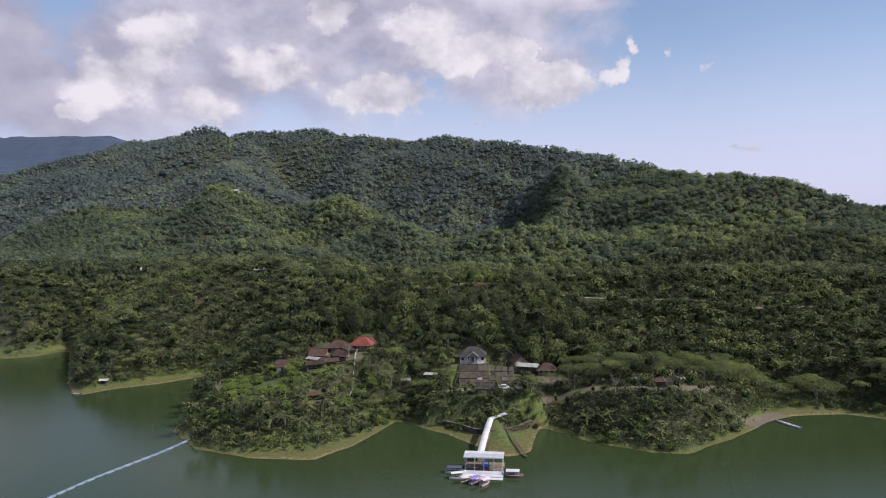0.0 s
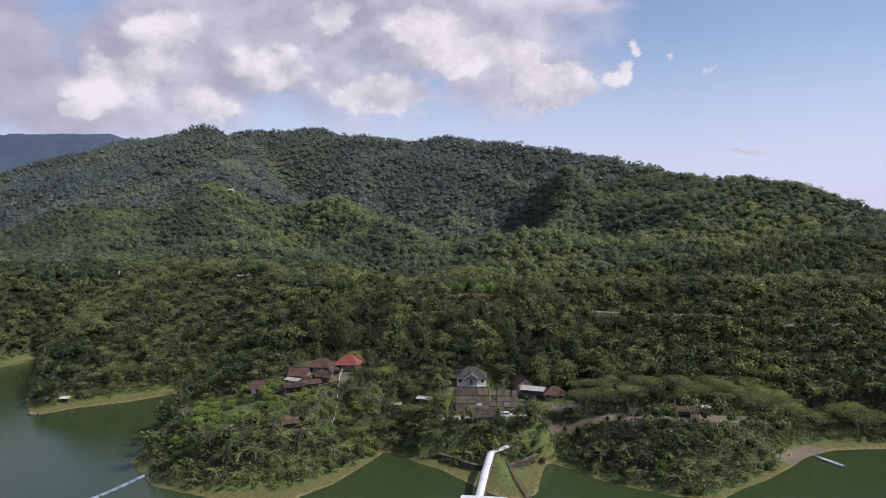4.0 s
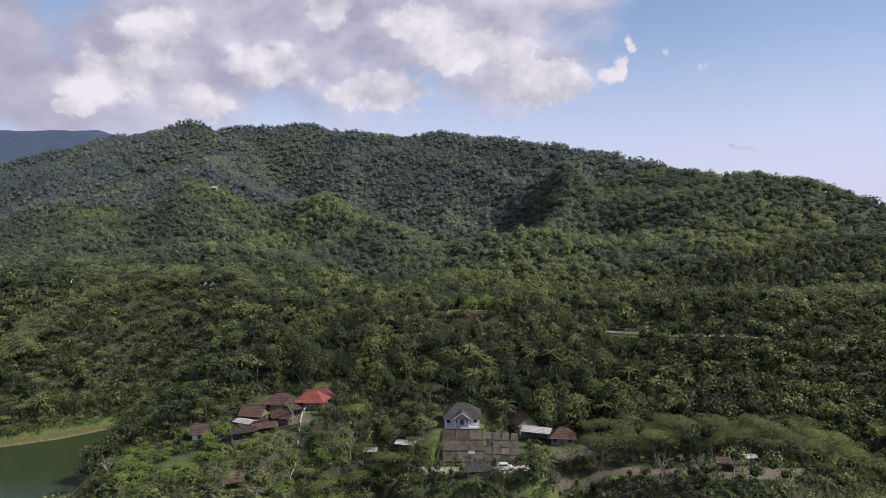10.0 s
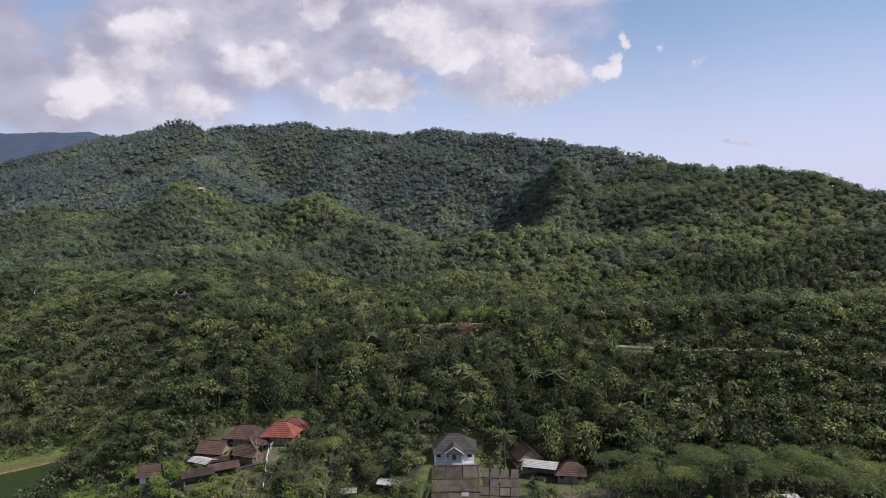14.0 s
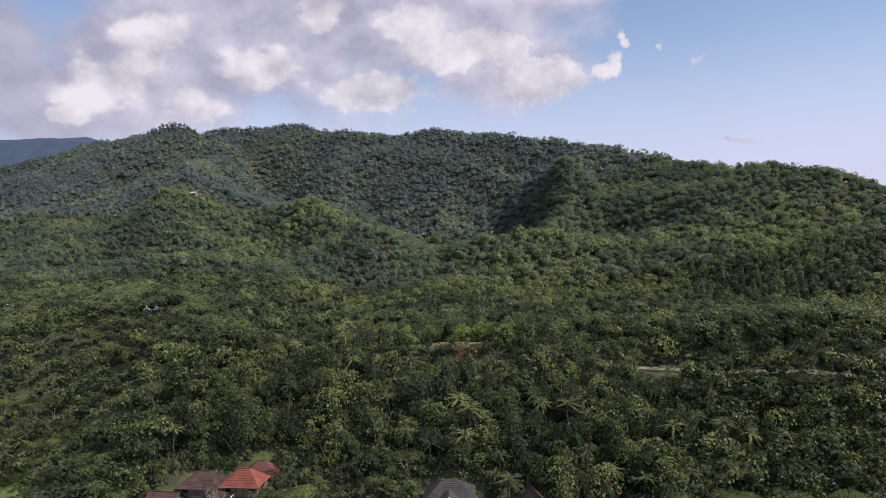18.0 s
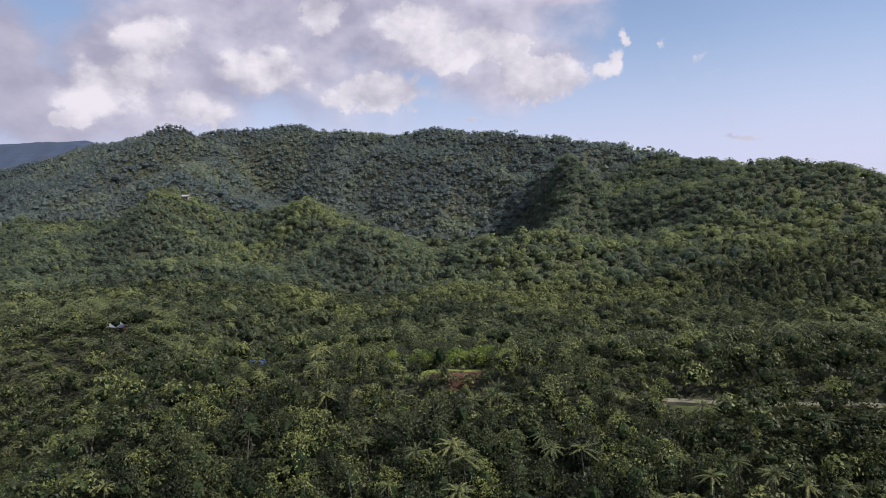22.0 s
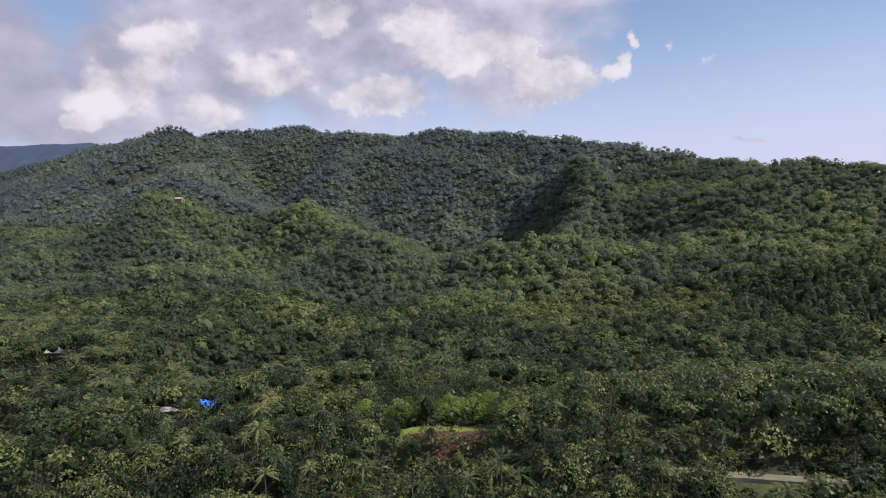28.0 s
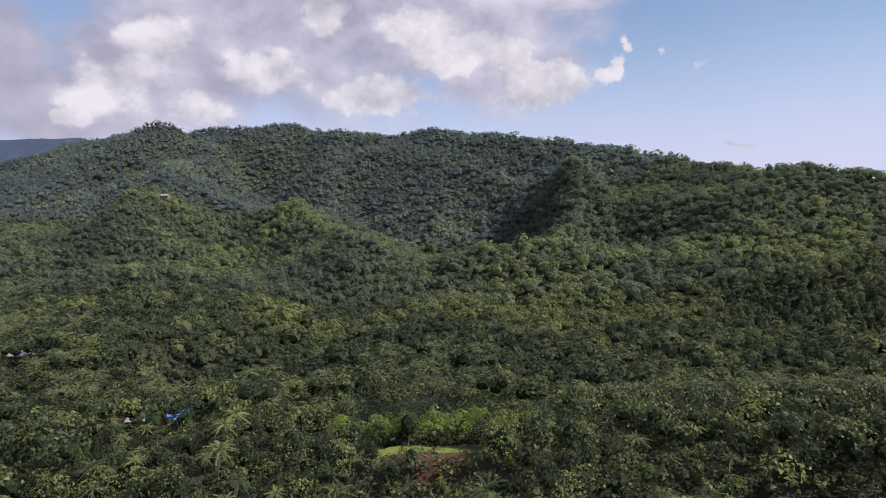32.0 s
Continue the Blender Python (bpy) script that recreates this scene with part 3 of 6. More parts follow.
def woods(name, places, crown, tall, tint, count, size, corners, lobes, label, mat=None, core=True, low=-0.25, tallness=1.0, jitter=0.8):
    """Many crowns in one mesh. places: (n, 3) feet; crown, tall, tint, tallness: one a tree. Each crown is a heap of lobes under a skin of leaf clumps."""
    mat = mat or LEAF_FAR_HAZED
    n = len(places)
    tallness = np.broadcast_to(np.asarray(tallness, float), (n,))
    stretch = np.column_stack([np.ones(n), np.ones(n), tallness])[:, None]
    mid = places + np.stack([0 * tall, 0 * tall, tall - crown * 0.75 * tallness], 1)
    lobe = unit(n * lobes).reshape(n, lobes, 3) * np.array([0.60, 0.60, 0.44]) * rng.uniform(0.75, 1.15, (n, lobes, 1))
    pick = rng.integers(0, lobes, (n, count))
    out = unit(n * count, 0.25 if low > -0.5 else 0.1, low).reshape(n, count, 3)
    off = np.take_along_axis(lobe, pick[:, :, None], 1) + out * np.array([0.50, 0.50, 0.44])
    off[:, :, :2] *= np.clip(1 - 0.42 * (tallness[:, None] - 1) * (off[:, :, 2] + 0.3), 0.25, 1)[:, :, None]
    at = (mid[:, None] + off * stretch * crown[:, None, None]).reshape(-1, 3)
    face = (off / np.linalg.norm(off, axis=2)[:, :, None] + out).reshape(-1, 3)
    verts, faces = leaf_faces(at, face, np.repeat(crown * size, count) * rng.uniform(0.7, 1.3, n * count), corners, jitter)
    shade = np.clip(np.repeat(tint, count) + np.take_along_axis(rng.normal(0, 0.10, (n, lobes)), pick, 1).ravel(), 0, 1.15)
    ob = link_mesh(name, verts, faces, mat, tint=np.repeat(shade, corners))
    tagged(ob, label, "trees", kind="stuff")
    if core:
        body_v, body_f = (OCT_V, OCT_F) if mat is LEAF_RIDGE_HAZED else (ICO_V, ICO_F)
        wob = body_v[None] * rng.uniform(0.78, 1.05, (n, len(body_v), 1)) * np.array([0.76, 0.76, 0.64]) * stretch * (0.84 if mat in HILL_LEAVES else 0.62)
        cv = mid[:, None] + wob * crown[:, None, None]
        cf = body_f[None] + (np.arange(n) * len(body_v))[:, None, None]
        # cores get a darker tone than their leaves, as painted inner shade
        inner = link_mesh("inner_foliage", cv.reshape(-1, 3), cf.reshape(-1, 3), mat if mat in HILL_LEAVES else LEAF_CORE_SHADE, ob, np.repeat(tint * 0.85, len(body_v)))
        tagged(inner, kind="stuff")
    return ob


HILL_LEAVES = (LEAF_FAR_HAZED, LEAF_MID, LEAF_RIDGE_HAZED)


def scatter(x0, x1, y0, y1, step):
    xs, ys = np.meshgrid(np.arange(x0, x1, step), np.arange(y0, y1, step))
    p = np.stack([xs.ravel(), ys.ravel()], 1)
    return p + rng.uniform(-0.48, 0.48, p.shape) * step


def in_wedge(p, spare):
    return np.abs(p[:, 0] - 15) < 0.69 * np.maximum(p[:, 1] - 5, 0) + spare


# stands of one kind of tree and patches of changed tone: x, y, radii, turn in degrees, change of tone, height of the
# crown for its width
STANDS_AND_LIFT = [(-235, 735, 48, 22, 10, 0.50, 1.0), (-330, 1010, 60, 40, 0, 0.16, 1.0), (215, 615, 42, 62, 25, -0.16, 1.9), (265, 640, 50, 40, 0, -0.08, 1.7), (170, 575, 26, 22, 0, 0.30, 1.2),
          (120, 640, 60, 40, 0, 0.20, 1.0), (30, 520, 70, 26, 0, 0.22, 1.0), (-60, 470, 60, 22, 0, -0.12, 1.0), (330, 885, 70, 24, -10, -0.08, 1.0),
          # the last entry is no stand: it paints the right hill lighter, as if sunlit
          (-205, 545, 60, 26, 10, -0.30, 1.0), (205, 750, 12, 14, 0, -0.50, 1.1), (176, 720, 10, 10, 0, -0.40, 1.0), (-30, 560, 90, 18, 4, -0.28, 1.0), (-520, 1480, 90, 50, 20, -0.35, 1.0), (112, 455, 26, 18, 0, 0.30, 1.0), (250, 800, 120, 110, 0, 0.28, 1.0)]


def stand_or_lift_at(p):
    """The change of tone and the shape of the crowns by the stand or tone patch that a tree grows in."""
    tone, shape = np.zeros(len(p)), np.ones(len(p))
    edge = 0.35 * rough_field(p[:, 0], p[:, 1], 30, 2, 65)
    for cx, cy, rx, ry, turn, change, tall in STANDS_AND_LIFT:
        c, q = math.cos(radians(turn)), math.sin(radians(turn))
        dx, dy = p[:, 0] - cx, p[:, 1] - cy
        on = smooth(1.15, 0.7, np.hypot((dx * c + dy * q) / rx, (dy * c - dx * q) / ry) + edge)
        tone, shape = tone + change * on, shape * (1 - on) + tall * on
    return tone, shape


def far_woods():
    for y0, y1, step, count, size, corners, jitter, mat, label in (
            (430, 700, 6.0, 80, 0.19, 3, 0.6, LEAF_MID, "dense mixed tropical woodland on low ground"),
            (700, 1080, 6.8, 46, 0.215, 3, 0.5, LEAF_FAR_HAZED, "dense green woodland on the hill slopes"),
            (1080, 2060, 8.6, 16, 0.30, 3, 0.45, LEAF_RIDGE_HAZED, "dense woodland up to the ridge")):
        p = scatter(-1500, 1500, y0, y1, step)
        p = p[in_wedge(p, 30)]
        p = p[(height(p[:, 0], p[:, 1]) > 2) & ~in_yard(p[:, 0], p[:, 1])]
        if y0 > 1000:  # nothing stands on the hidden far side of the ridge
            here, ahead = height(p[:, 0], p[:, 1]), height(p[:, 0], p[:, 1] + 60)
            p = p[(ahead - here > -32)]
        z = height(p[:, 0], p[:, 1])
        n = len(p)
        drift = rough_field(p[:, 0], p[:, 1], 90, 3, 61)
        tone, shape = stand_or_lift_at(p)
        crown = step * np.clip(rng.lognormal(-0.34, 0.30, n), 0.42, 1.5) * (1 + 0.25 * drift) * np.where(shape > 1.4, 0.72, 1)
        tall = crown * (0.9 + 0.35 * shape) + rng.uniform(0.5, 5.0 if y0 < 500 else 2.8, n) + 1.5 * rough_field(p[:, 0], p[:, 1], 40, 2, 63)
        tint = np.clip(0.45 + 0.45 * drift + 0.4 * rough_field(p[:, 0], p[:, 1], 260, 2, 67) + 0.4 * rough_field(p[:, 0], p[:, 1], 55, 1, 69) + rng.normal(0, 0.22, n) + tone, 0, 1.15)
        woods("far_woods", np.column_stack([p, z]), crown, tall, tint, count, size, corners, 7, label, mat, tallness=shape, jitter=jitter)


far_woods()


# ---- trees near the shore and village ----
def part(name, verts, faces, mat, parent, label="", tint=None, solo=False):
    ob = link_mesh(name, verts, faces, mat, parent, tint)
    if solo:
        ob.data.attributes.new("solo", "FLOAT", "POINT").data.foreach_set("value", np.ones(len(ob.data.vertices), np.float32))
    if label:
        tagged(ob, label)
    return ob


def tube(path, radii, sides=6):
    """A tapered limb along a path."""
    path = np.array(path, float)
    rings = []
    for i, p in enumerate(path):
        d = path[min(i + 1, len(path) - 1)] - path[max(i - 1, 0)]
        d /= np.linalg.norm(d) + 1e-9
        a = np.cross(d, (0.31, 0.95, 0.05))
        a /= np.linalg.norm(a) + 1e-9
        b = np.cross(d, a)
        t = np.arange(sides) * 2 * np.pi / sides
        rings.append(p + radii[i] * (np.cos(t)[:, None] * a + np.sin(t)[:, None] * b))
    n = len(path)
    f = [[i * sides + k, i * sides + (k + 1) % sides, (i + 1) * sides + (k + 1) % sides, (i + 1) * sides + k] for i in range(n - 1) for k in range(sides)]
    return np.concatenate(rings), np.array(f)


def joined(pieces):
    vs, fs, n = [], [], 0
    for v, f in pieces:
        vs.append(v)
        fs.append(np.asarray(f) + n)
        n += len(v)
    return np.concatenate(vs), np.concatenate(fs)


STORE = new("tree_patterns")  # patterns stand with the first tree of each kind


def crown_mesh(mid, radius, flat, lobes, count, size, tint0):
    lobe = unit(lobes, 0, -0.85 if flat > 0.5 else -0.25) * np.array([0.66, 0.66, 0.66 * flat])
    pick = rng.integers(0, lobes, count)
    out = unit(count, 0.15, -0.55)
    off = lobe[pick] + out * np.array([0.46, 0.46, 0.46 * flat ** 0.6])
    face = off / np.linalg.norm(off, axis=1)[:, None] * np.array([1, 1, 1.6]) + out
    face /= np.linalg.norm(face, axis=1)[:, None]
    v, f = leaf_faces(mid + off * radius, face, size * rng.uniform(0.65, 1.3, count), 4)
    tint = np.repeat(np.clip(tint0 + rng.normal(0, 0.12, lobes)[pick] + rng.normal(0, 0.06, count), 0, 1.1), 4)
    return v, f, tint, mid + lobe * radius


def broad_tree(tall, radius, flat, lobes, count, size, mat, tint0, names, label, lean=0.4, trunks=1, inner=True):
    root = new(names)
    tagged(root, label, "tree")
    mid = np.array([0, 0, tall - radius * flat * 1.05])
    v, f, tint, heads = crown_mesh(mid, radius, flat, lobes, count, size, tint0)
    part("crown", v, f, mat, root, tint=tint, solo=True)
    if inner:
        # dark solid core, its colour standing in for shade within the crown
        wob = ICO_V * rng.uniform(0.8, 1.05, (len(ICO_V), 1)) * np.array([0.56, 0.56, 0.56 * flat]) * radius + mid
        part("inner_foliage", wob, ICO_F, LEAF_CORE_SHADE, root)
    limbs = []
    for k in range(trunks):
        s = rng.normal(0, 0.25 if trunks > 1 else 0.05, 2)
        fork = np.array([s[0] * 3 + rng.normal(0, lean), s[1] * 3 + rng.normal(0, lean), mid[2] - radius * flat * 0.7])
        r = 0.035 * tall / math.sqrt(trunks)
        limbs.append(tube([(s[0], s[1], -1.2), (s[0] * 1.5, s[1] * 1.5, fork[2] * 0.5), fork], [r * 1.2, r * 0.9, r * 0.7]))
        for h in heads[k::max(1, trunks)][:4]:
            limbs.append(tube([fork, (fork + h) / 2 + rng.normal(0, 0.2, 3), h + (h - mid) * 0.35], [r * 0.55, r * 0.4, 0.05], 5))
    part("trunk", *joined(limbs), BARK, root)
    return root


def frond(base, heading, length, lift, droop, width, leaflets):
    """A feather leaf: leaflets in two rows along a drooping midrib."""
    out, side = np.array([math.cos(heading), math.sin(heading), 0]), np.array([-math.sin(heading), math.cos(heading), 0])
    vs, fs = [], []
    s = np.linspace(0.08, 1, leaflets + 1)
    rib = base + length * (s[:, None] * math.cos(lift) * out + (s * math.sin(lift) - droop * s * s)[:, None] * np.array([0, 0, 1]))
    for i in range(leaflets):
        reach = width * math.sin(math.pi * min(0.97, 0.22 + 0.72 * s[i])) * rng.uniform(0.8, 1.1)
        for sign in (-1, 1):
            a, b = rib[i], rib[i] + (rib[i + 1] - rib[i]) * 0.75
            tip = (a + b) / 2 + side * sign * reach + (rib[i + 1] - rib[i]) * 1.3 - np.array([0, 0, reach * 0.55])
            vs += [a, b, tip]
            fs.append([len(vs) - 3, len(vs) - 2, len(vs) - 1])
    return np.array(vs), np.array(fs)


def palm_tree(tall, fronds, length, label="coconut palm with a slim grey trunk and drooping fronds"):
    root = new("coconut_palm")
    tagged(root, label, "palm tree")
    bend = rng.normal(0, 0.9, 2)
    top = np.array([bend[0], bend[1], tall])
    part("trunk", *tube([(0, 0, -1), (bend[0] * 0.2, bend[1] * 0.2, tall * 0.35), (bend[0] * 0.6, bend[1] * 0.6, tall * 0.72), top], [0.24, 0.17, 0.14, 0.12], 6), PALM_BARK, root)
    leaves_ = []
    for k in range(fronds):
        up = rng.uniform(-0.35, 1.4)
        leaves_.append(frond(top, k * 2.399 + rng.normal(0, 0.15), length * rng.uniform(0.8, 1.1), up, rng.uniform(0.35, 0.7) * (0.5 + 0.6 * max(up, 0)), length * 0.115, 14))
    v, f = joined(leaves_)
    tint = np.repeat(np.clip(rng.normal(0.5, 0.2, len(leaves_)), 0, 1), len(leaves_[0][0]))
    part("frond_crown", v, f, LEAF_PALM, root, tint=tint, solo=True)
    return root


def banana_plant(tall):
    root = new("banana_clump")
    tagged(root, "clump of banana plants with broad arching leaves", "banana plant")
    for k in range(3):
        foot = np.append(rng.normal(0, 0.9, 2), -0.5)
        top = foot + (rng.normal(0, 0.2), rng.normal(0, 0.2), tall * rng.uniform(0.45, 0.7) + 0.5)
        stem = part("stem", *tube([foot, top], [0.16, 0.09], 5), LEAF_BANANA, root)
        blades = []
        for j in range(9):
            a, n = j * 2.399 + k, 5
            out, side = np.array([math.cos(a), math.sin(a), 0]), np.array([-math.sin(a), math.cos(a), 0])
            s = np.linspace(0, 1, n)
            lift, long_, wide = rng.uniform(0.5, 1.2), tall * rng.uniform(0.45, 0.62), tall * 0.085
            rib = top + long_ * (s[:, None] * math.cos(lift) * out + (s * math.sin(lift) - 0.75 * s * s)[:, None] * np.array([0, 0, 1]))
            w = wide * np.sin(np.pi * (0.08 + 0.86 * s))[:, None]
            v = np.concatenate([rib - side * w - (0, 0, 0.06), rib + (0, 0, 0.05), rib + side * w - (0, 0, 0.06)])
            f = [[r * n + i, r * n + i + 1, (r + 1) * n + i + 1, (r + 1) * n + i] for r in range(2) for i in range(n - 1)]
            blades.append((v, np.array(f)))
        v, f = joined(blades)
        part("leaf_crown", v, f, LEAF_BANANA, stem, tint=np.repeat(np.clip(rng.normal(0.5, 0.25, len(blades)), 0, 1), 15), solo=True)
    return root


def bare_tree(tall):
    root = new("bare_tree")
    tagged(root, "leafless pale grey tree with spreading bare branches", "tree")
    limbs = [tube([(0, 0, -0.6), (0.1, 0.1, tall * 0.4)], [0.2, 0.13], 5)]
    twigs = []
    for k in range(7):
        a = k * 2.399
        tip = np.array([math.cos(a) * tall * 0.32, math.sin(a) * tall * 0.32, tall * rng.uniform(0.75, 1.0)])
        mid = np.array([math.cos(a) * tall * 0.13, math.sin(a) * tall * 0.13, tall * 0.6])
        limbs.append(tube([(0.1, 0.1, tall * 0.36), mid, tip], [0.1, 0.07, 0.02], 4))
        for j in range(4):
            twigs.append(tube([mid + (tip - mid) * 0.3 * j, mid + (tip - mid) * 0.3 * j + unit(1)[0] * tall * 0.16], [0.04, 0.01], 4))
    part("trunk", *joined(limbs), PALE_BARK, root)
    tagged(part("twig_spray", *joined(twigs), PALE_BARK, root), kind="stuff")
    return root


PALE_BARK = worn("pale_bark", (0.17, 0.15, 0.12), (0.32, 0.29, 0.245), 0.9, scale=0.6, grain=8.0)


def patterns():
    kinds = {"broad": [], "dark": [], "umbrella": [], "pale": [], "palm": [], "low_palm": [], "banana": [], "shrub": [], "row": [], "bush": [], "bare": []}
    for k in range(6):
        kinds["broad"].append(broad_tree(rng.uniform(9.5, 12), rng.uniform(3.4, 4.2), 1.4, 16, 760, 0.30, LEAF_BROAD, 0.35 + 0.1 * k, "broadleaf_tree", "tall broadleaf tree with a dense crown of large bright green leaves"))
    for k in range(3):
        kinds["dark"].append(broad_tree(rng.uniform(8.5, 11), rng.uniform(3.6, 4.6), 1.15, 12, 640, 0.29, LEAF_BROAD, 0.08 + 0.08 * k, "mango_tree", "rounded dark green fruit tree with a dense crown"))
    for k in range(4):
        kinds["umbrella"].append(broad_tree(rng.uniform(9, 11.5), rng.uniform(5.2, 6.8), 0.30, 15, 1000, 0.27, LEAF_PALE, 0.25 + 0.12 * k, "umbrella_tree", "spreading flat-topped tree with feathery pale green foliage", 1.2, 2, False))
    for k in range(3):
        kinds["pale"].append(broad_tree(rng.uniform(8.5, 12), rng.uniform(2.8, 3.8), 1.35, 12, 700, 0.26, LEAF_PALE, 0.45 + 0.15 * k, "feathery_tree", "upright tree with light feathery yellow-green foliage"))
    for k in range(5):
        kinds["palm"].append(palm_tree(rng.uniform(7.6, 10.2), 24, rng.uniform(3.2, 4.0)))
    for k in range(4):
        kinds["low_palm"].append(palm_tree(rng.uniform(3.2, 5.5), 20, rng.uniform(3.0, 3.9), "short young palm with a low spray of arching fronds"))
    for k in range(3):
        kinds["banana"].append(banana_plant(rng.uniform(4.0, 5.2)))
    for k in range(3):
        kinds["shrub"].append(broad_tree(rng.uniform(2.4, 3.4), rng.uniform(1.9, 2.6), 0.7, 7, 280, 0.26, LEAF_BROAD, 0.3 + 0.2 * k, "shrub", "low rounded green shrub on the slope"))
    for k in range(3):
        kinds["row"].append(broad_tree(rng.uniform(7.4, 8.4), rng.uniform(2.6, 3.1), 1.35, 15, 900, 0.26, LEAF_ROW, 0.5 + 0.15 * k, "plantation_tree", "slim young plantation tree with large bright green leaves"))
    for k in range(3):
        kinds["bush"].append(broad_tree(rng.uniform(1.8, 2.6), rng.uniform(2.0, 2.9), 0.55, 8, 420, 0.22, LEAF_ROW, 0.2 + 0.2 * k, "bush", "low spreading bush of fresh light green leaves"))
    kinds["bare"].append(bare_tree(6.0))
    return kinds


KINDS = patterns()
USED = {kind: 0 for kind in KINDS}
GROUPS = {"broad": "broadleaf trees of the slope", "dark": "dark fruit trees by the lake", "umbrella": "spreading trees along the shore", "pale": "feathery trees",
          "palm": "coconut palms", "low_palm": "young palms by the lake", "banana": "banana clumps", "shrub": "shrubs on the banks", "row": "plantation rows behind the terrace", "bush": "light green bushes below the village", "bare": "bare trees"}


def plant(kind, x, y, scale=1.0, z=None, which=None):
    z = float(height(np.array([x]), np.array([y]))[0]) if z is None else z
    group = KINDS[kind]
    k = int(rng.integers(0, len(group))) if which is None else which
    ob = group[k]
    s = scale * rng.uniform(0.82, 1.18)
    m = pose(x, y, z - 0.1, 0, 0, float(rng.uniform(0, 360))) @ Matrix.Diagonal((s, s, s * rng.uniform(0.9, 1.12), 1))
    if ob.get("placed"):
        ob = copy_thing(ob, m)
    else:
        ob.matrix_basis = m
        ob["placed"] = 1
    tagged(ob, group=GROUPS[kind])
    USED[kind] += 1


def grow():
    p = np.concatenate([scatter(-300, 300, 206, 305, 3.7), scatter(-300, 300, 305, 432, 4.2)])
    p = p[in_wedge(p, 12)]
    d = inland(p[:, 0], p[:, 1])
    dry = d > 2.0 + 5.0 * beach(p[:, 0])
    p, d = p[dry], d[dry]
    free = nothing_grows(p[:, 0], p[:, 1])
    p, d = p[~free], d[~free]
    z = height(p[:, 0], p[:, 1])
    thin = rough_field(p[:, 0], p[:, 1], 24, 2, 71)
    low = low_growth(p[:, 0], p[:, 1])
    order = np.argsort(np.abs(p[:, 0] - 10) + 0.6 * np.abs(p[:, 1] - 290))  # the best seen first
    mass, grove, under = [], [], []
    for k in order:
        (x, y), dd, zz, r = p[k], d[k], z[k], thin[k]
        roll = rng.random()
        shore, right = dd < 24 and y < 262, x > 38
        if low[k]:
            fresh = y < 265 and x < 0
            kind = ("bush" if fresh else "shrub") if roll < 0.62 else "banana" if roll < 0.68 else "pale" if roll < 0.88 else None
            size = 0.9 if kind in ("shrub", "bush") else 0.42 if kind == "pale" else 0.6
        elif shore and dd < 10:
            kind = ("bush" if roll < 0.12 else "shrub") if roll < 0.36 else "banana" if roll < 0.52 else "low_palm" if roll < 0.87 else "dark"
            size = 1.15 if kind == "shrub" else 0.5 if kind == "dark" else 0.85
        elif y < 268 and right:
            kind = "umbrella" if y > 251 and roll < 0.62 else "banana" if roll < 0.34 else "dark" if roll < 0.74 else "low_palm" if roll < 0.84 else "shrub"
            size = 1.0 if kind == "umbrella" else 0.5 if kind == "dark" and y < 251 else 0.70 if kind == "dark" else 0.85 if kind == "palm" else 1.0
        elif y < 250 and x < 0:
            kind = "low_palm" if roll < 0.58 else "palm" if roll < 0.64 else "dark" if roll < 0.76 else "umbrella" if roll < 0.80 else "banana" if roll < 0.92 else "shrub"
            size = 1.2 if kind == "low_palm" else 0.7
        elif y < 280 and -30 < x < 4:
            kind = "pale" if roll < 0.45 else "umbrella" if roll < 0.62 else "shrub" if roll < 0.85 else "dark"
            size = 0.66
        elif x < -60 and y < 350:
            kind = "umbrella" if roll < 0.34 else "palm" if roll < 0.52 else "pale" if roll < 0.72 else "dark" if roll < 0.84 else "broad"
            size = 0.72
        elif y < 268:
            kind = "dark" if roll < 0.4 else "pale" if roll < 0.55 else "banana" if roll < 0.75 else "shrub"
            size = 0.62
        else:
            palmy = 0.34 if x < -20 else 0.20
            kind = "dark" if -4 < x < 38 and 331 < y < 358 else "palm" if roll < palmy and r > -0.25 else "dark" if roll < palmy + 0.13 else "pale" if roll > 0.94 else "broad"
            size = 0.92 - 0.22 * float(smooth(285, 315, y) * smooth(375, 350, y)) * (x > -80)
        if kind is None:
            continue
        if USED[kind] >= (260 if kind == "low_palm" else 200):
            (grove if kind == "palm" else mass).append((x, y, zz))
            continue
        plant(kind, x, y, size, zz)
    mass = np.array(mass)
    n = len(mass)
    drift = rough_field(mass[:, 0], mass[:, 1], 45, 2, 83)
    woods("mixed_woods", mass, rng.uniform(2.9, 4.2, n), rng.uniform(8.5, 12.5, n), np.clip(0.48 + 0.4 * drift + rng.normal(0, 0.3, n), 0, 1.15), 122, 0.148, 3, 9,
          "dense broadleaf trees on the plateau and slope", LEAF_BROAD, low=-0.8)
    # undergrowth between the trunks, taller on the slope
    for y0, y1, step, big, up in ((207, 268, 2.1, (1.4, 2.1), (1.5, 2.8)), (268, 345, 2.3, (1.7, 2.6), (2.6, 6.0)), (345, 432, 4.2, (2.2, 3.2), (3.5, 7.0))):
        q = scatter(-300, 300, y0, y1, step)
        q = q[in_wedge(q, 6)]
        q = q[(inland(q[:, 0], q[:, 1]) > 1.2 + 5.0 * beach(q[:, 0])) & ~nothing_grows(q[:, 0], q[:, 1])]
        n = len(q)
        drift = rough_field(q[:, 0], q[:, 1], 14, 2, 87)
